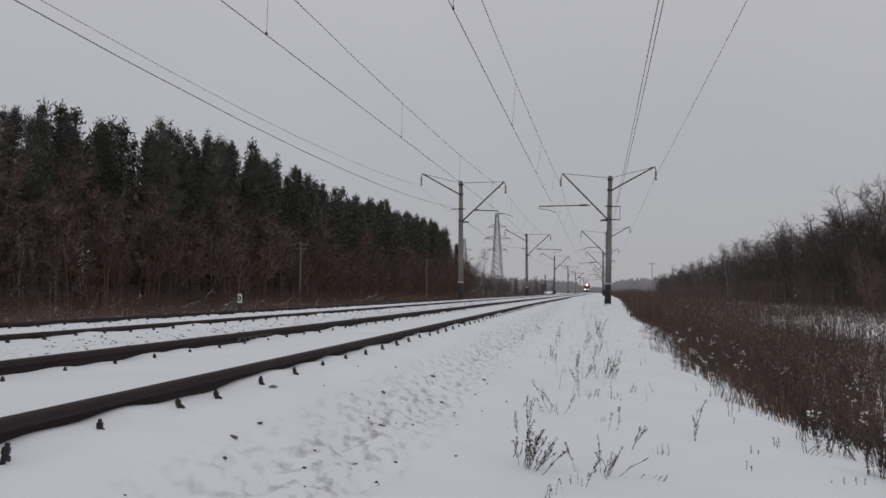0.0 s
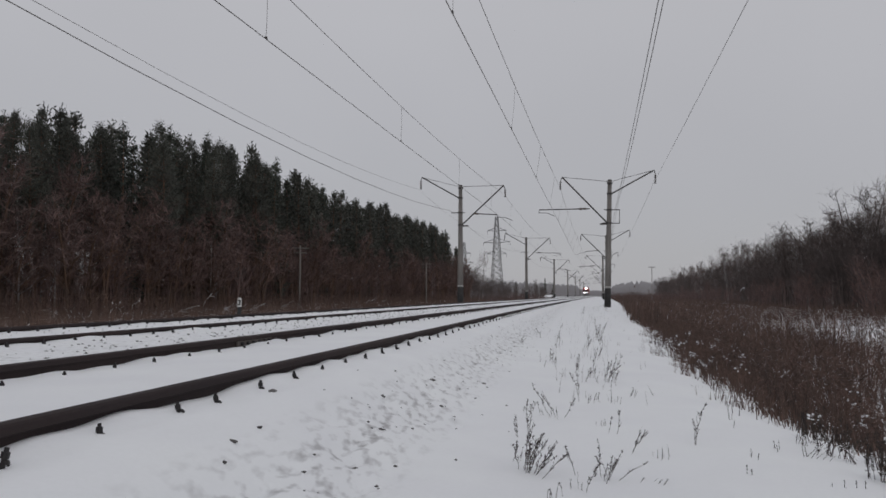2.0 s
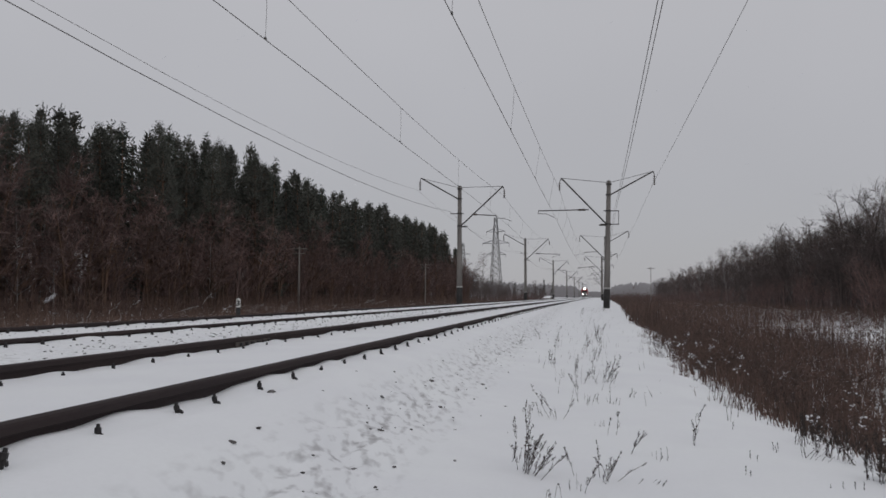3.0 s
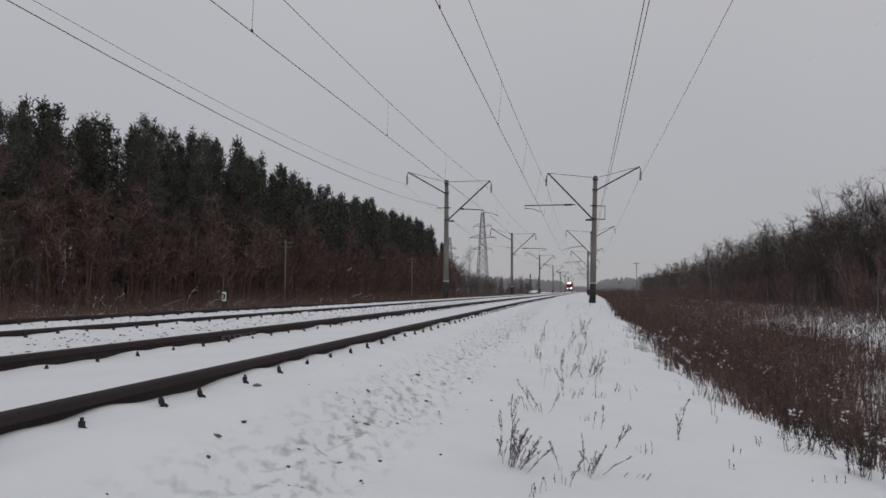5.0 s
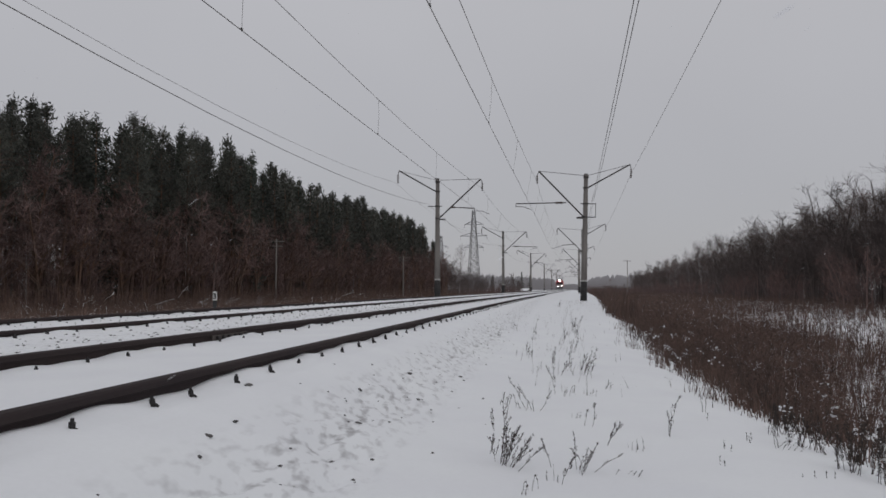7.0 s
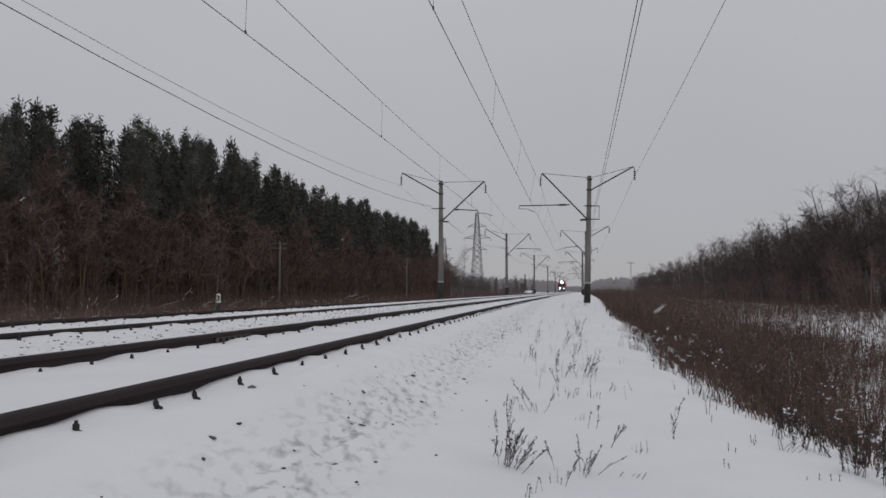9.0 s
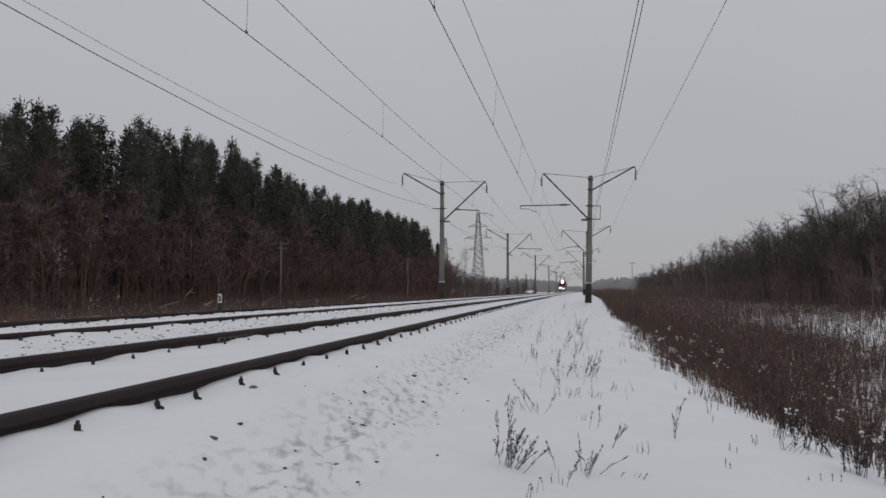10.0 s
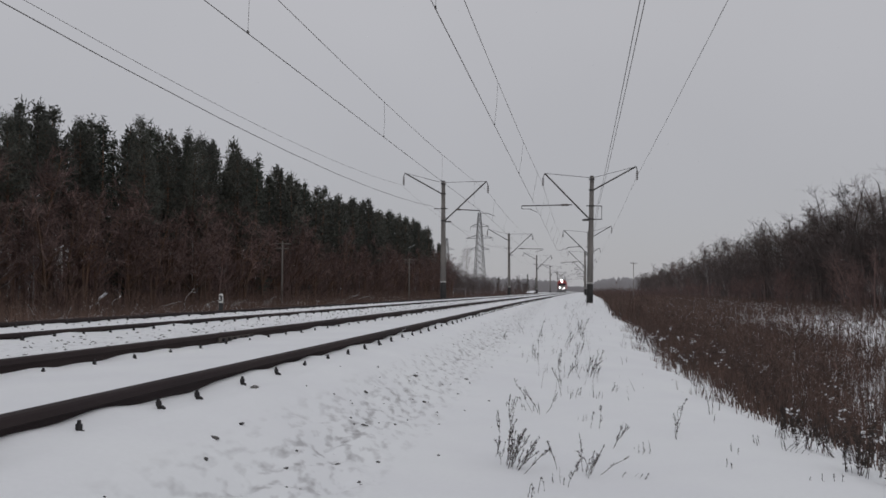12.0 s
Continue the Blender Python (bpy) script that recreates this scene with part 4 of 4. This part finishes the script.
def lattice_tower(x, y, high, arms, label):
    t = thing("transmission_tower", label, "pylon", "transmission towers")
    half = lambda q: 0.6 + 2.35 * (1 - q)
    levels = np.linspace(0, 1, 15)
    for sx, sy in ((1, 1), (1, -1), (-1, 1), (-1, -1)):
        g = Geo()
        g.tube([(sx * half(q), sy * half(q), q * high) for q in levels], 0.11, 4)
        part("leg", g, LATTICE, t)
    g = Geo()
    for a, b in zip(levels, levels[1:]):
        ha, hb = half(a), half(b)
        for k in range(4):
            c0, s0 = ((1, 1), (1, -1), (-1, -1), (-1, 1))[k]
            c1, s1 = ((1, -1), (-1, -1), (-1, 1), (1, 1))[k]
            g.tube([(c0 * ha, s0 * ha, a * high), (c1 * hb, s1 * hb, b * high)], 0.10, 3, False)
            g.tube([(c1 * ha, s1 * ha, a * high), (c0 * hb, s0 * hb, b * high)], 0.10, 3, False)
            g.tube([(c0 * hb, s0 * hb, b * high), (c1 * hb, s1 * hb, b * high)], 0.05, 3, False)
    part("bracing", g, LATTICE, t)
    for q, reach in arms:
        for s in (-1, 1):
            g = Geo()
            for yy in (-0.5, 0.5):
                g.tube([(s * half(q), yy, q * high), (s * reach, 0, q * high + 0.15)], 0.11, 4)
                g.tube([(s * half(q), yy, q * high + 1.5), (s * reach, 0, q * high + 0.15)], 0.10, 4)
            part("crossarm", g, LATTICE, t)
            insulator(t, s * reach, 0, q * high + 0.1, q * high - 1.6)
    t.matrix_basis = pose(x, y, -1.6, 0, 0, -8)


lattice_tower(-39.7, 380, 40.0, ((0.83, 4.6), (0.69, 6.6), (0.55, 4.8)), "grey steel lattice transmission tower behind trees")
lattice_tower(-82, 560, 40.0, ((0.80, 5.0), (0.64, 7.0), (0.50, 5.0)), "grey lattice transmission tower, faint in the distance")


def shed():
    t = thing("shed", "small dark shed with snow-covered roof by the line", "shed")
    g = Geo()
    g.box(-2.2, -3, 0, 2.2, 3, 2.2)
    g.add([(-2.2, -3, 2.2), (2.2, -3, 2.2), (0, -3, 3.6), (-2.2, 3, 2.2), (2.2, 3, 2.2), (0, 3, 3.6)], [(0, 1, 2), (3, 5, 4)])
    part("wall", g, WOODPOLE, t)
    g = Geo()
    for s in (-1, 1):
        g.add([(0, -3.3, 3.75), (s * 2.6, -3.3, 2.05), (s * 2.6, 3.3, 2.05), (0, 3.3, 3.75), (0, -3.3, 3.6), (s * 2.6, -3.3, 1.9), (s * 2.6, 3.3, 1.9), (0, 3.3, 3.6)],
              [(0, 1, 2, 3), (7, 6, 5, 4), (0, 4, 5, 1), (1, 5, 6, 2), (2, 6, 7, 3), (3, 7, 4, 0)])
    part("roof", g, SNOW, t, "roof covered with snow")
    g = Geo()
    g.box(-0.5, -3.06, 0.05, 0.5, -3.0, 1.95)
    part("door", g, TAR, t)
    t.matrix_basis = pose(-14.6, 372, -1.6, 0, 0, 60) @ Matrix.Scale(0.6, 4)


shed()


# ---- single weeds on the bank ----
def weed(u, y, high, count, lean, spread, heads, seed):
    """Stalks from one root. lean: how far they tip along x, spread: how far they fan out. heads: 0 bare grass, 1 seed heads, 2 dense seed spikes, 3 one bent stalk."""
    r = np.random.default_rng(seed)
    label = ("thin dry grass stalks standing in the snow", "dry brown weed stalks with seed heads standing in snow",
             "dark dry dock plant with dense seed spikes in snow", "bent dry stalk with its seed head hanging to the snow")[heads]
    t = thing("dry_weed", label, "dry weed", "weeds on the snowy bank")
    t.matrix_basis = pose(*place(u, y))
    q = np.linspace(0, 1, 8)
    for i in range(count):
        g = Geo()
        h = high * (1.0 if i == 0 else r.uniform(0.45, 0.95))
        tip_x, tip_y = lean + r.normal() * spread * 0.6, r.normal() * spread * 0.5
        curl, wob = r.normal() * 0.035 * h, r.normal() * 0.012 * h
        x0, y0 = r.normal() * 0.016 * (1 + 2 * spread), r.normal() * 0.03
        rise = q - 0.12 * abs(tip_x) * q * q
        if heads == 3:
            rise = np.sin(np.clip(q, 0, 1) * 2.75)
        pts = np.stack([x0 + tip_x * h * q ** 1.2 + curl * np.sin(q * 4.5) + wob * np.sin(q * 13), y0 + tip_y * h * q ** 1.2, -0.03 + (h + 0.03) * rise], 1)
        size = min(1.0, 0.3 + 3.2 * h)
        thick = 0.0027 * min(1.0, 0.55 + h) * r.uniform(0.75, 1.15)
        g.tube([tuple(p) for p in pts], [thick * (1 - 0.55 * k) for k in q], 4)
        for k in range(r.integers(2, 5) if h > 0.12 and heads else r.integers(0, 2)):
            w = r.uniform(0.35, 0.92)
            p = Vector([float(np.interp(w, q, pts[:, a])) for a in range(3)])
            side = r.choice((-1.0, 1.0))
            e = p + Vector((tip_x * 0.05 + side * r.uniform(0.008, 0.03), r.normal() * 0.02, r.uniform(0.03, 0.075))) * (h / 0.3)
            g.tube([p, p.lerp(e, 0.5) + Vector((side * 0.004, 0, -0.004)), e], [thick * 0.6, thick * 0.5, thick * 0.35], 3)
            if heads:
                tufts(g, [tuple(p.lerp(e, v)) for v in (0.4, 0.7, 1.0)], 2, 0.014 * size, 0.0018, r, 0.9, 0.2)
        if heads == 2:
            low = r.uniform(0.15, 0.4)
            along = [[float(np.interp(w, q, pts[:, a])) for a in range(3)] for w in low + (1 - low) * r.uniform(0, 1, 34)]
            tufts(g, along, 2, 0.014, 0.005, r, 0.6, 0.26)
        elif heads and i % 4 != 3:
            along = [[float(np.interp(w, q, pts[:, a])) for a in range(3)] for w in 1 - 0.6 * r.uniform(0, 1, 12) ** 1.4]
            tufts(g, along, 3, 0.015 * size, 0.0022 * size, r, 1.2, 0.22)
        part("stalk", g, STALK, t)


#        u, y, height, stalks, lean, spread, heads
WEEDS = [(-0.300, 4.21, 0.37, 1, 0.12, 0.05, 1), (-0.295, 4.20, 0.23, 11, 0.38, 0.42, 1), (-0.31, 4.25, 0.17, 5, 0.05, 0.3, 1), (-0.253, 4.12, 0.15, 3, 0.85, 0.2, 1),
         (-0.418, 5.16, 0.14, 2, -0.2, 0.15, 1), (-0.395, 4.51, 0.11, 3, 0.3, 0.4, 1), (-0.063, 4.24, 0.15, 1, -0.35, 0.05, 1), (-0.222, 6.11, 0.27, 2, -0.55, 0.1, 1),
         (-0.185, 6.07, 0.17, 2, 0.15, 0.3, 1), (-0.452, 6.32, 0.08, 5, 0.2, 0.5, 1), (-0.30, 6.2, 0.10, 3, -0.2, 0.4, 1),
         (0.113, 4.09, 0.16, 3, 0.5, 0.12, 1), (0.105, 4.11, 0.16, 3, 0.02, 0.15, 1), (0.125, 4.06, 0.12, 1, 1.3, 0.1, 1), (0.10, 4.13, 0.08, 1, -0.9, 0.05, 3), (0.0, 3.9, 0.14, 1, 0.4, 0.05, 1),
         (-0.036, 3.89, 0.08, 1, 0.1, 0.05, 0), (-0.009, 3.92, 0.03, 2, 0.0, 0.3, 1), (-0.140, 3.71, 0.07, 2, 0.5, 0.2, 3), (-0.163, 3.60, 0.04, 2, 0.3, 0.3, 1),
         (0.300, 4.10, 0.035, 4, 1.2, 0.7, 1), (0.244, 4.81, 0.13, 1, 0.45, 0.05, 1), (0.277, 4.82, 0.15, 1, 0.75, 0.05, 1), (0.191, 5.46, 0.16, 2, 0.25, 0.08, 1),
         (0.117, 5.76, 0.05, 6, 0.0, 0.5, 0), (0.104, 5.16, 0.035, 1, -0.1, 0.1, 1), (-0.044, 7.60, 0.20, 2, -0.25, 0.1, 1), (0.0, 7.0, 0.09, 2, 0.2, 0.3, 1),
         (0.039, 7.01, 0.09, 2, 0.2, 0.3, 1), (0.106, 7.15, 0.07, 2, 0.1, 0.3, 1), (0.43, 7.52, 0.08, 5, 0.1, 0.6, 1), (0.233, 7.04, 0.05, 2, 0.2, 0.2, 1),
         (0.282, 7.04, 0.05, 2, 0.0, 0.2, 1), (0.447, 4.73, 0.07, 5, 0.0, 0.4, 0), (0.42, 4.74, 0.05, 3, -0.1, 0.3, 0), (-0.118, 3.94, 0.05, 1, -0.1, 0.1, 0),
         (0.207, 8.53, 0.24, 5, 0.45, 0.35, 1), (0.30, 8.6, 0.15, 5, 0.5, 0.4, 1), (-0.02, 8.4, 0.2, 4, 0.2, 0.3, 1), (0.10, 8.9, 0.2, 4, 0.1, 0.3, 1),
         (0.704, 5.18, 0.26, 1, 0.28, 0.05, 1), (0.69, 5.2, 0.13, 2, 0.2, 0.1, 1), (0.307, 5.13, 0.11, 1, 0.4, 0.05, 0), (1.08, 6.0, 0.06, 1, 0.25, 0.1, 1),
         (0.956, 4.91, 0.05, 2, 0.0, 0.2, 1), (0.84, 4.40, 0.045, 2, 0.0, 0.25, 1), (1.224, 4.18, 0.03, 2, 0.0, 0.2, 1), (1.12, 6.5, 0.2, 3, 0.0, 0.15, 0), (1.30, 4.25, 0.035, 2, 0.1, 0.2, 1),
         (1.331, 5.22, 0.19, 3, -0.35, 0.25, 0), (1.35, 5.2, 0.12, 3, 0.9, 0.4, 0), (1.40, 5.1, 0.09, 3, 1.4, 0.3, 0), (1.20, 5.3, 0.06, 3, 0.0, 0.4, 1),
         (1.556, 4.57, 0.40, 5, 0.05, 0.16, 2), (1.545, 4.62, 0.28, 4, 0.1, 0.3, 2), (1.65, 4.40, 0.42, 6, 0.0, 0.14, 2), (1.511, 4.64, 0.24, 2, -0.05, 0.12, 1), (1.70, 4.7, 0.30, 6, 0.1, 0.4, 1),
         (1.517, 5.39, 0.26, 6, 0.05, 0.3, 2), (1.44, 5.75, 0.22, 7, 0.1, 0.4, 1), (1.60, 5.2, 0.28, 7, 0.1, 0.5, 1), (1.62, 6.1, 0.3, 7, 0.0, 0.4, 2),
         (-0.46, 10.9, 0.18, 3, 0.0, 0.3, 1), (-0.40, 10.4, 0.16, 3, 0.0, 0.2, 1), (-0.445, 14.0, 0.38, 2, 0.0, 0.08, 1), (-0.445, 12.2, 0.26, 1, 0.0, 0.08, 1), (0.26, 17.9, 0.45, 7, 0.05, 0.3, 1), (0.30, 15.2, 0.35, 5, 0.1, 0.3, 1),
         (-0.08, 9.7, 0.22, 4, 0.1, 0.3, 1), (0.18, 11.5, 0.22, 5, 0.2, 0.3, 1), (0.02, 13.2, 0.3, 4, 0.1, 0.3, 1), (0.35, 10.2, 0.2, 4, 0.3, 0.3, 1), (-0.9, 16.0, 0.22, 4, -0.3, 0.4, 1), (-1.0, 13.0, 0.14, 5, 0.3, 0.6, 1), (1.0, 14.0, 0.25, 3, 0.0, 0.4, 0),
         (0.9, 50.0, 0.5, 8, 0.2, 0.5, 1), (2.0, 44.0, 0.55, 8, 0.2, 0.5, 1), (2.2, 36.0, 0.45, 8, 0.3, 0.5, 1), (1.8, 28.0, 0.4, 7, 0.2, 0.5, 1), (-0.2, 40.0, 0.4, 6, 0.1, 0.4, 1)]
for i, (u, y, h, c, ln, sp, hd) in enumerate(WEEDS):
    weed(u, y, h, c, ln, sp, hd, 100 + i)


def verge():
    r = np.random.default_rng(12)
    n = 400
    ys = 7 + 60 * r.uniform(0, 1, n) ** 1.2
    us = np.clip(r.normal(0.1, 0.45, n), -0.8, 1.3) + np.clip((ys - 25) / 35, 0, 1) * r.uniform(0, 1, n)
    stems("verge_grass", us, ys, r.uniform(0.03, 0.20, n), 0.0028, STALK, "sparse dry stalks on the snowy bank", "dry grass", r, 5, 0.10, 0.2)


verge()


# ---- locomotive ----
def locomotive():
    t = thing("locomotive", "red electric locomotive with dark lower cab and lit headlights", "locomotive")
    g = Geo()
    w, L = 1.55, 16.0
    sect = [(-w, 1.25), (-w, 3.55), (-w + 0.18, 3.95), (-0.9, 4.25), (0.9, 4.25), (w - 0.18, 3.95), (w, 3.55), (w, 1.25)]
    rows = [(0.0, 0.97, 1.25, 2.35), (0.35, 0.995, 1.25, 3.0), (1.1, 1.0, 1.25, 4.25), (L, 1.0, 1.25, 4.25)]
    v = []
    for y, q, z0, z1 in rows:
        v += [(x * q, y, z0 + (z - 1.25) * (z1 - z0) / 3.0) for x, z in sect]
    n = len(sect)
    f = [(i * n + k, i * n + (k + 1) % n, (i + 1) * n + (k + 1) % n, (i + 1) * n + k) for i in range(len(rows) - 1) for k in range(n)]
    f += [tuple(range(n)), tuple(reversed([(len(rows) - 1) * n + k for k in range(n)]))]
    g.add(v, f)
    body = part("body", g, REDPAINT, t)
    g = Geo()
    g.box(-1.5, -0.12, 0.95, 1.5, 0.3, 1.45)
    part("buffer_beam", bevelled(g, "buffer_beam", GREYPAINT, 0.04), None, t)
    g = Geo()
    g.box(-1.35, -0.25, 0.22, 1.35, 0.1, 0.85)
    part("snow_plough", bevelled(g, "snow_plough", GREYPAINT, 0.04), None, t)
    g = Geo()
    g.box(-1.30, -0.05, 1.30, 1.30, 0.06, 2.36)
    part("lower_panel", bevelled(g, "lower_panel", GREYPAINT, 0.02, 1), None, body, "dark grey lower cab panel")
    g = Geo()
    g.box(-1.3, 0.02, 2.42, 1.3, 0.55, 3.18)
    v = np.array(g.v[0])
    v[4:, 1] += 0.42
    g.v[0] = v
    part("windscreen", g, CABGLASS, body)
    for s in (-1, 1):
        g = Geo()
        g.add([(s * 0.25, -0.03, 1.5), (s * 0.62, -0.03, 1.5), (s * 1.45, -0.02, 2.38), (s * 1.1, -0.02, 2.38), (s * 0.25, 0.05, 1.5), (s * 0.62, 0.05, 1.5), (s * 1.45, 0.05, 2.38), (s * 1.1, 0.05, 2.38)],
              [(0, 1, 2, 3), (7, 6, 5, 4), (0, 4, 5, 1), (1, 5, 6, 2), (2, 6, 7, 3), (3, 7, 4, 0)])
        part("stripe", g, WHITEPAINT, body, "white slanting stripe")
        g = Geo()
        g.tube([(s * 0.80, -0.20, 1.55), (s * 0.80, 0.05, 1.55)], 0.20, 14)
        h = part("buffer_lamp", g, GREYPAINT, body)
        g = Geo()
        g.tube([(s * 0.80, -0.225, 1.55), (s * 0.80, -0.20, 1.55)], 0.13, 14)
        part("lens", g, LAMPGLOW, h, "lit white lens")
        g = Geo()
        g.tube([(s * 0.9, -0.55, 1.15), (s * 0.9, -0.1, 1.15)], [0.24, 0.12], 12)
        part("buffer", g, IRON, t)
        g = Geo()
        g.tube([(s * 1.45, -0.1, 1.5), (s * 1.45, -0.16, 1.9), (s * 1.45, -0.1, 2.3)], 0.02, 5)
        part("handrail", g, IRON, body)
    g = Geo()
    g.tube([(0, 0.50, 4.02), (0, 1.1, 4.02)], 0.40, 16)
    h = part("roof_lamp", g, GREYPAINT, body, "round roof headlight housing")
    g = Geo()
    g.tube([(0, 0.46, 4.02), (0, 0.50, 4.02)], 0.33, 16)
    part("lens", g, LAMPGLOW, h, "lit white lens")
    g = Geo()
    g.box(-0.18, -0.75, 0.90, 0.18, -0.1, 1.25)
    part("coupler", bevelled(g, "coupler", CLIP, 0.03), None, t)
    g = Geo()
    g.box(-1.2, 2.2, 4.25, 1.2, L - 1, 4.5)
    part("roof_equipment", bevelled(g, "roof_equipment", GREYPAINT, 0.05), None, t)
    g = Geo()
    for s in (-0.8, 0.8):
        g.tube([(s * 0.6, 3.2, 4.5), (s, 4.6, 5.4), (s, 3.4, 6.22)], 0.04, 5)
    g.tube([(-0.95, 3.4, 6.22), (0.95, 3.4, 6.22)], 0.04, 5)
    part("pantograph", g, IRON, t)
    wheels = []
    for y0 in (3.2, 11.8):
        g = Geo()
        g.box(-1.25, y0 - 1.9, 0.45, -1.05, y0 + 1.9, 0.95)
        g.box(1.05, y0 - 1.9, 0.45, 1.25, y0 + 1.9, 0.95)
        g.box(-1.05, y0 - 0.2, 0.5, 1.05, y0 + 0.2, 1.2)
        part("bogie_frame", g, GREYPAINT, t)
        for dy in (-1.5, 1.5):
            g = Geo()
            for s in (-1, 1):
                g.tube([(s * 0.72, 0, 0), (s * 0.76, 0, 0), (s * 0.76, 0, 0), (s * 0.86, 0, 0)], [0.655, 0.655, 0.625, 0.62], 24)
            g.tube([(-0.9, 0, 0), (0.9, 0, 0)], 0.09, 10)
            for s in (-1, 1):
                g.box(s * 0.865 - 0.01, -0.5, -0.06, s * 0.865 + 0.01, 0.5, 0.06)
            wh = part("wheelset", g, CLIP, t, "steel wheelset")
            wh.location = (0, y0 + dy, 0.62)
            wheels.append((wh, y0 + dy))
    return t, wheels


LOCO, WHEELS = locomotive()
LOCO_Y = [(0.0, 418.0), (12.0, 284.0)]


# ---- falling snow: rigid drifts of flakes that sink together ----
def flakes(seed, count, size):
    r = np.random.default_rng(seed)
    y = 1.2 + 34 * r.uniform(0, 1, count) ** 1.5
    x = r.uniform(-1.05, 0.7, count) * (y + 3) + r.uniform(-14, 14, count)
    z = r.uniform(-2, 26, count)
    spots = [(x[i], y[i], z[i], size * r.uniform(0.5, 1.25)) for i in range(count)]
    return lumps("falling_snow", spots, FLAKE, "loose white snowflakes drifting down in the air", "snowflakes", r, 0.7)


FLAKES = [(flakes(70 + i, 750, 0.0052 + 0.0007 * i), (-1.1 - 0.35 * i, -0.25 + 0.2 * i, -0.9 - 0.12 * i)) for i in range(4)]


# ---- rail fastenings: bolt, nut and spring clip showing above the snow ----
def clip_mesh(near):
    g = Geo()
    g.tube([(0, 0, -0.05), (0, 0, 0.018)], 0.0125, 6)
    g.tube([(0, 0, 0.006), (0, 0, 0.034)], [0.0185, 0.018], 6)
    g.tube([(0, 0, 0.034), (0, 0, 0.052)], [0.011, 0.010], 6)
    if near:
        g.tube([(0.008, 0.0, 0.0), (0.022, -0.006, -0.004), (0.034, -0.012, -0.016)], [0.010, 0.011, 0.008], 5)
    me = g.mesh("rail_clip", CLIP)
    return me


CLIPS = [clip_mesh(True), clip_mesh(False)]
r_clip = np.random.default_rng(21)
JOINT_SLEEPERS = [2.19, 2.69, 3.25, 3.61, 4.15, 4.67]            # they lie closer beside the joint
ROWS = [(NEAR + HALF, 0.0, JOINT_SLEEPERS + [5.20 + 0.546 * i for i in range(110)]),
        (NEAR - HALF, -0.022, [3.59 + 0.563 * i for i in range(100)]),
        (FARTRACK + HALF, DROP - 0.035, [6.2 + 0.56 * i for i in range(80)]),
        (FARTRACK - HALF, DROP + 0.015, [8.2 + 0.56 * i for i in range(70)])]
for which, (u, drop, ys) in enumerate(ROWS):
    for y in ys:
        y += r_clip.normal() * 0.012
        c = new("rail_clip", CLIPS[0 if y < 14 else 1])
        c.parent = RAILS[which]
        c.matrix_basis = pose(u + 0.150 + float(bend(y)), y, drop - 0.084 + r_clip.uniform(-0.008, 0.008), r_clip.normal() * 5, r_clip.normal() * 5, r_clip.normal() * 15) @ Matrix.Scale(0.74 if which < 2 else 1.15, 4)


# ---- a rail joint and loose bits on the snow ----
def joint(which, u, y):
    g = Geo()
    x = u + float(bend(y))
    g.box(x + 0.012, y - 0.45, -0.10, x + 0.034, y + 0.45, -0.045)
    bar = part("joint_bar", bevelled(g, "joint_bar", RUSTY, 0.005, 1), None, RAILS[which], "lighter rusty joint bar")
    for k in (-0.36, -0.22, -0.08, 0.08, 0.22, 0.36):
        g = Geo()
        g.tube([(x + 0.03, y + k, -0.072), (x + 0.062, y + k, -0.072)], 0.019, 6)
        part("bolt", g, CLIP, bar)


RUSTY = material("orange_brown_rust", (0.055, 0.042, 0.038), 0.8, (0.11, 0.095, 0.085), 14.0, 60.0, 0.3, 0.003)
joint(1, NEAR - HALF, 8.05)


def loose_stone(u, y, size, flat, seed):
    r = np.random.default_rng(seed)
    bm = bmesh.new()
    bmesh.ops.create_icosphere(bm, subdivisions=2, radius=1)
    for v in bm.verts:
        v.co *= 1 + r.uniform(-0.22, 0.22)
        v.co.x *= size * 1.5
        v.co.y *= size
        v.co.z *= size * flat
    me = bpy.data.meshes.new("ballast_stone")
    bm.to_mesh(me)
    bm.free()
    me.materials.append(STONE)
    ob = tagged(new("ballast_stone", me), "dark ballast stone lying on the snow", "stone", "loose stones")
    x, y, z = place(u, y)
    ob.matrix_basis = pose(x, y, z + size * flat * 0.3, r.normal() * 10, r.normal() * 10, r.uniform(0, 360))


for i, (u, y, size, flat) in enumerate(((-1.40, 3.05, 0.013, 0.5), (-1.64, 4.05, 0.022, 0.3), (-1.05, 2.35, 0.010, 0.7), (-1.30, 5.1, 0.016, 0.5), (-1.12, 4.35, 0.014, 0.6),
                                        (-1.22, 6.4, 0.018, 0.5), (-0.95, 7.6, 0.02, 0.5), (-1.0, 5.6, 0.012, 0.5))):
    loose_stone(u, y, size, flat, 300 + i)


# ---- what moves ----
def motions():
    rows, y0, y1 = [], LOCO_Y[0][1], LOCO_Y[-1][1]
    for i in range(25):
        t = i * 0.5
        y = float(np.interp(t, [a for a, b in LOCO_Y], [b for a, b in LOCO_Y]))
        rows.append((t, pose(FARTRACK + float(bend(y)), y, DROP, 0, 0, -math.degrees(heading(y)))))
    walk(LOCO, rows)
    speed = (y0 - y1) / 12.0
    for wheel, along in WHEELS:
        walk(wheel, [(i / 15, pose(0, along, 0.62, math.degrees(speed * i / 15 / 0.655), 0, 0)) for i in range(181)])
    for drift, v in FLAKES:
        walk(drift, [(t, pose(v[0] * (t - 6), v[1] * (t - 6), v[2] * (t - 6) - 4)) for t in (0.0, 4.0, 8.0, 12.0)])


motions()
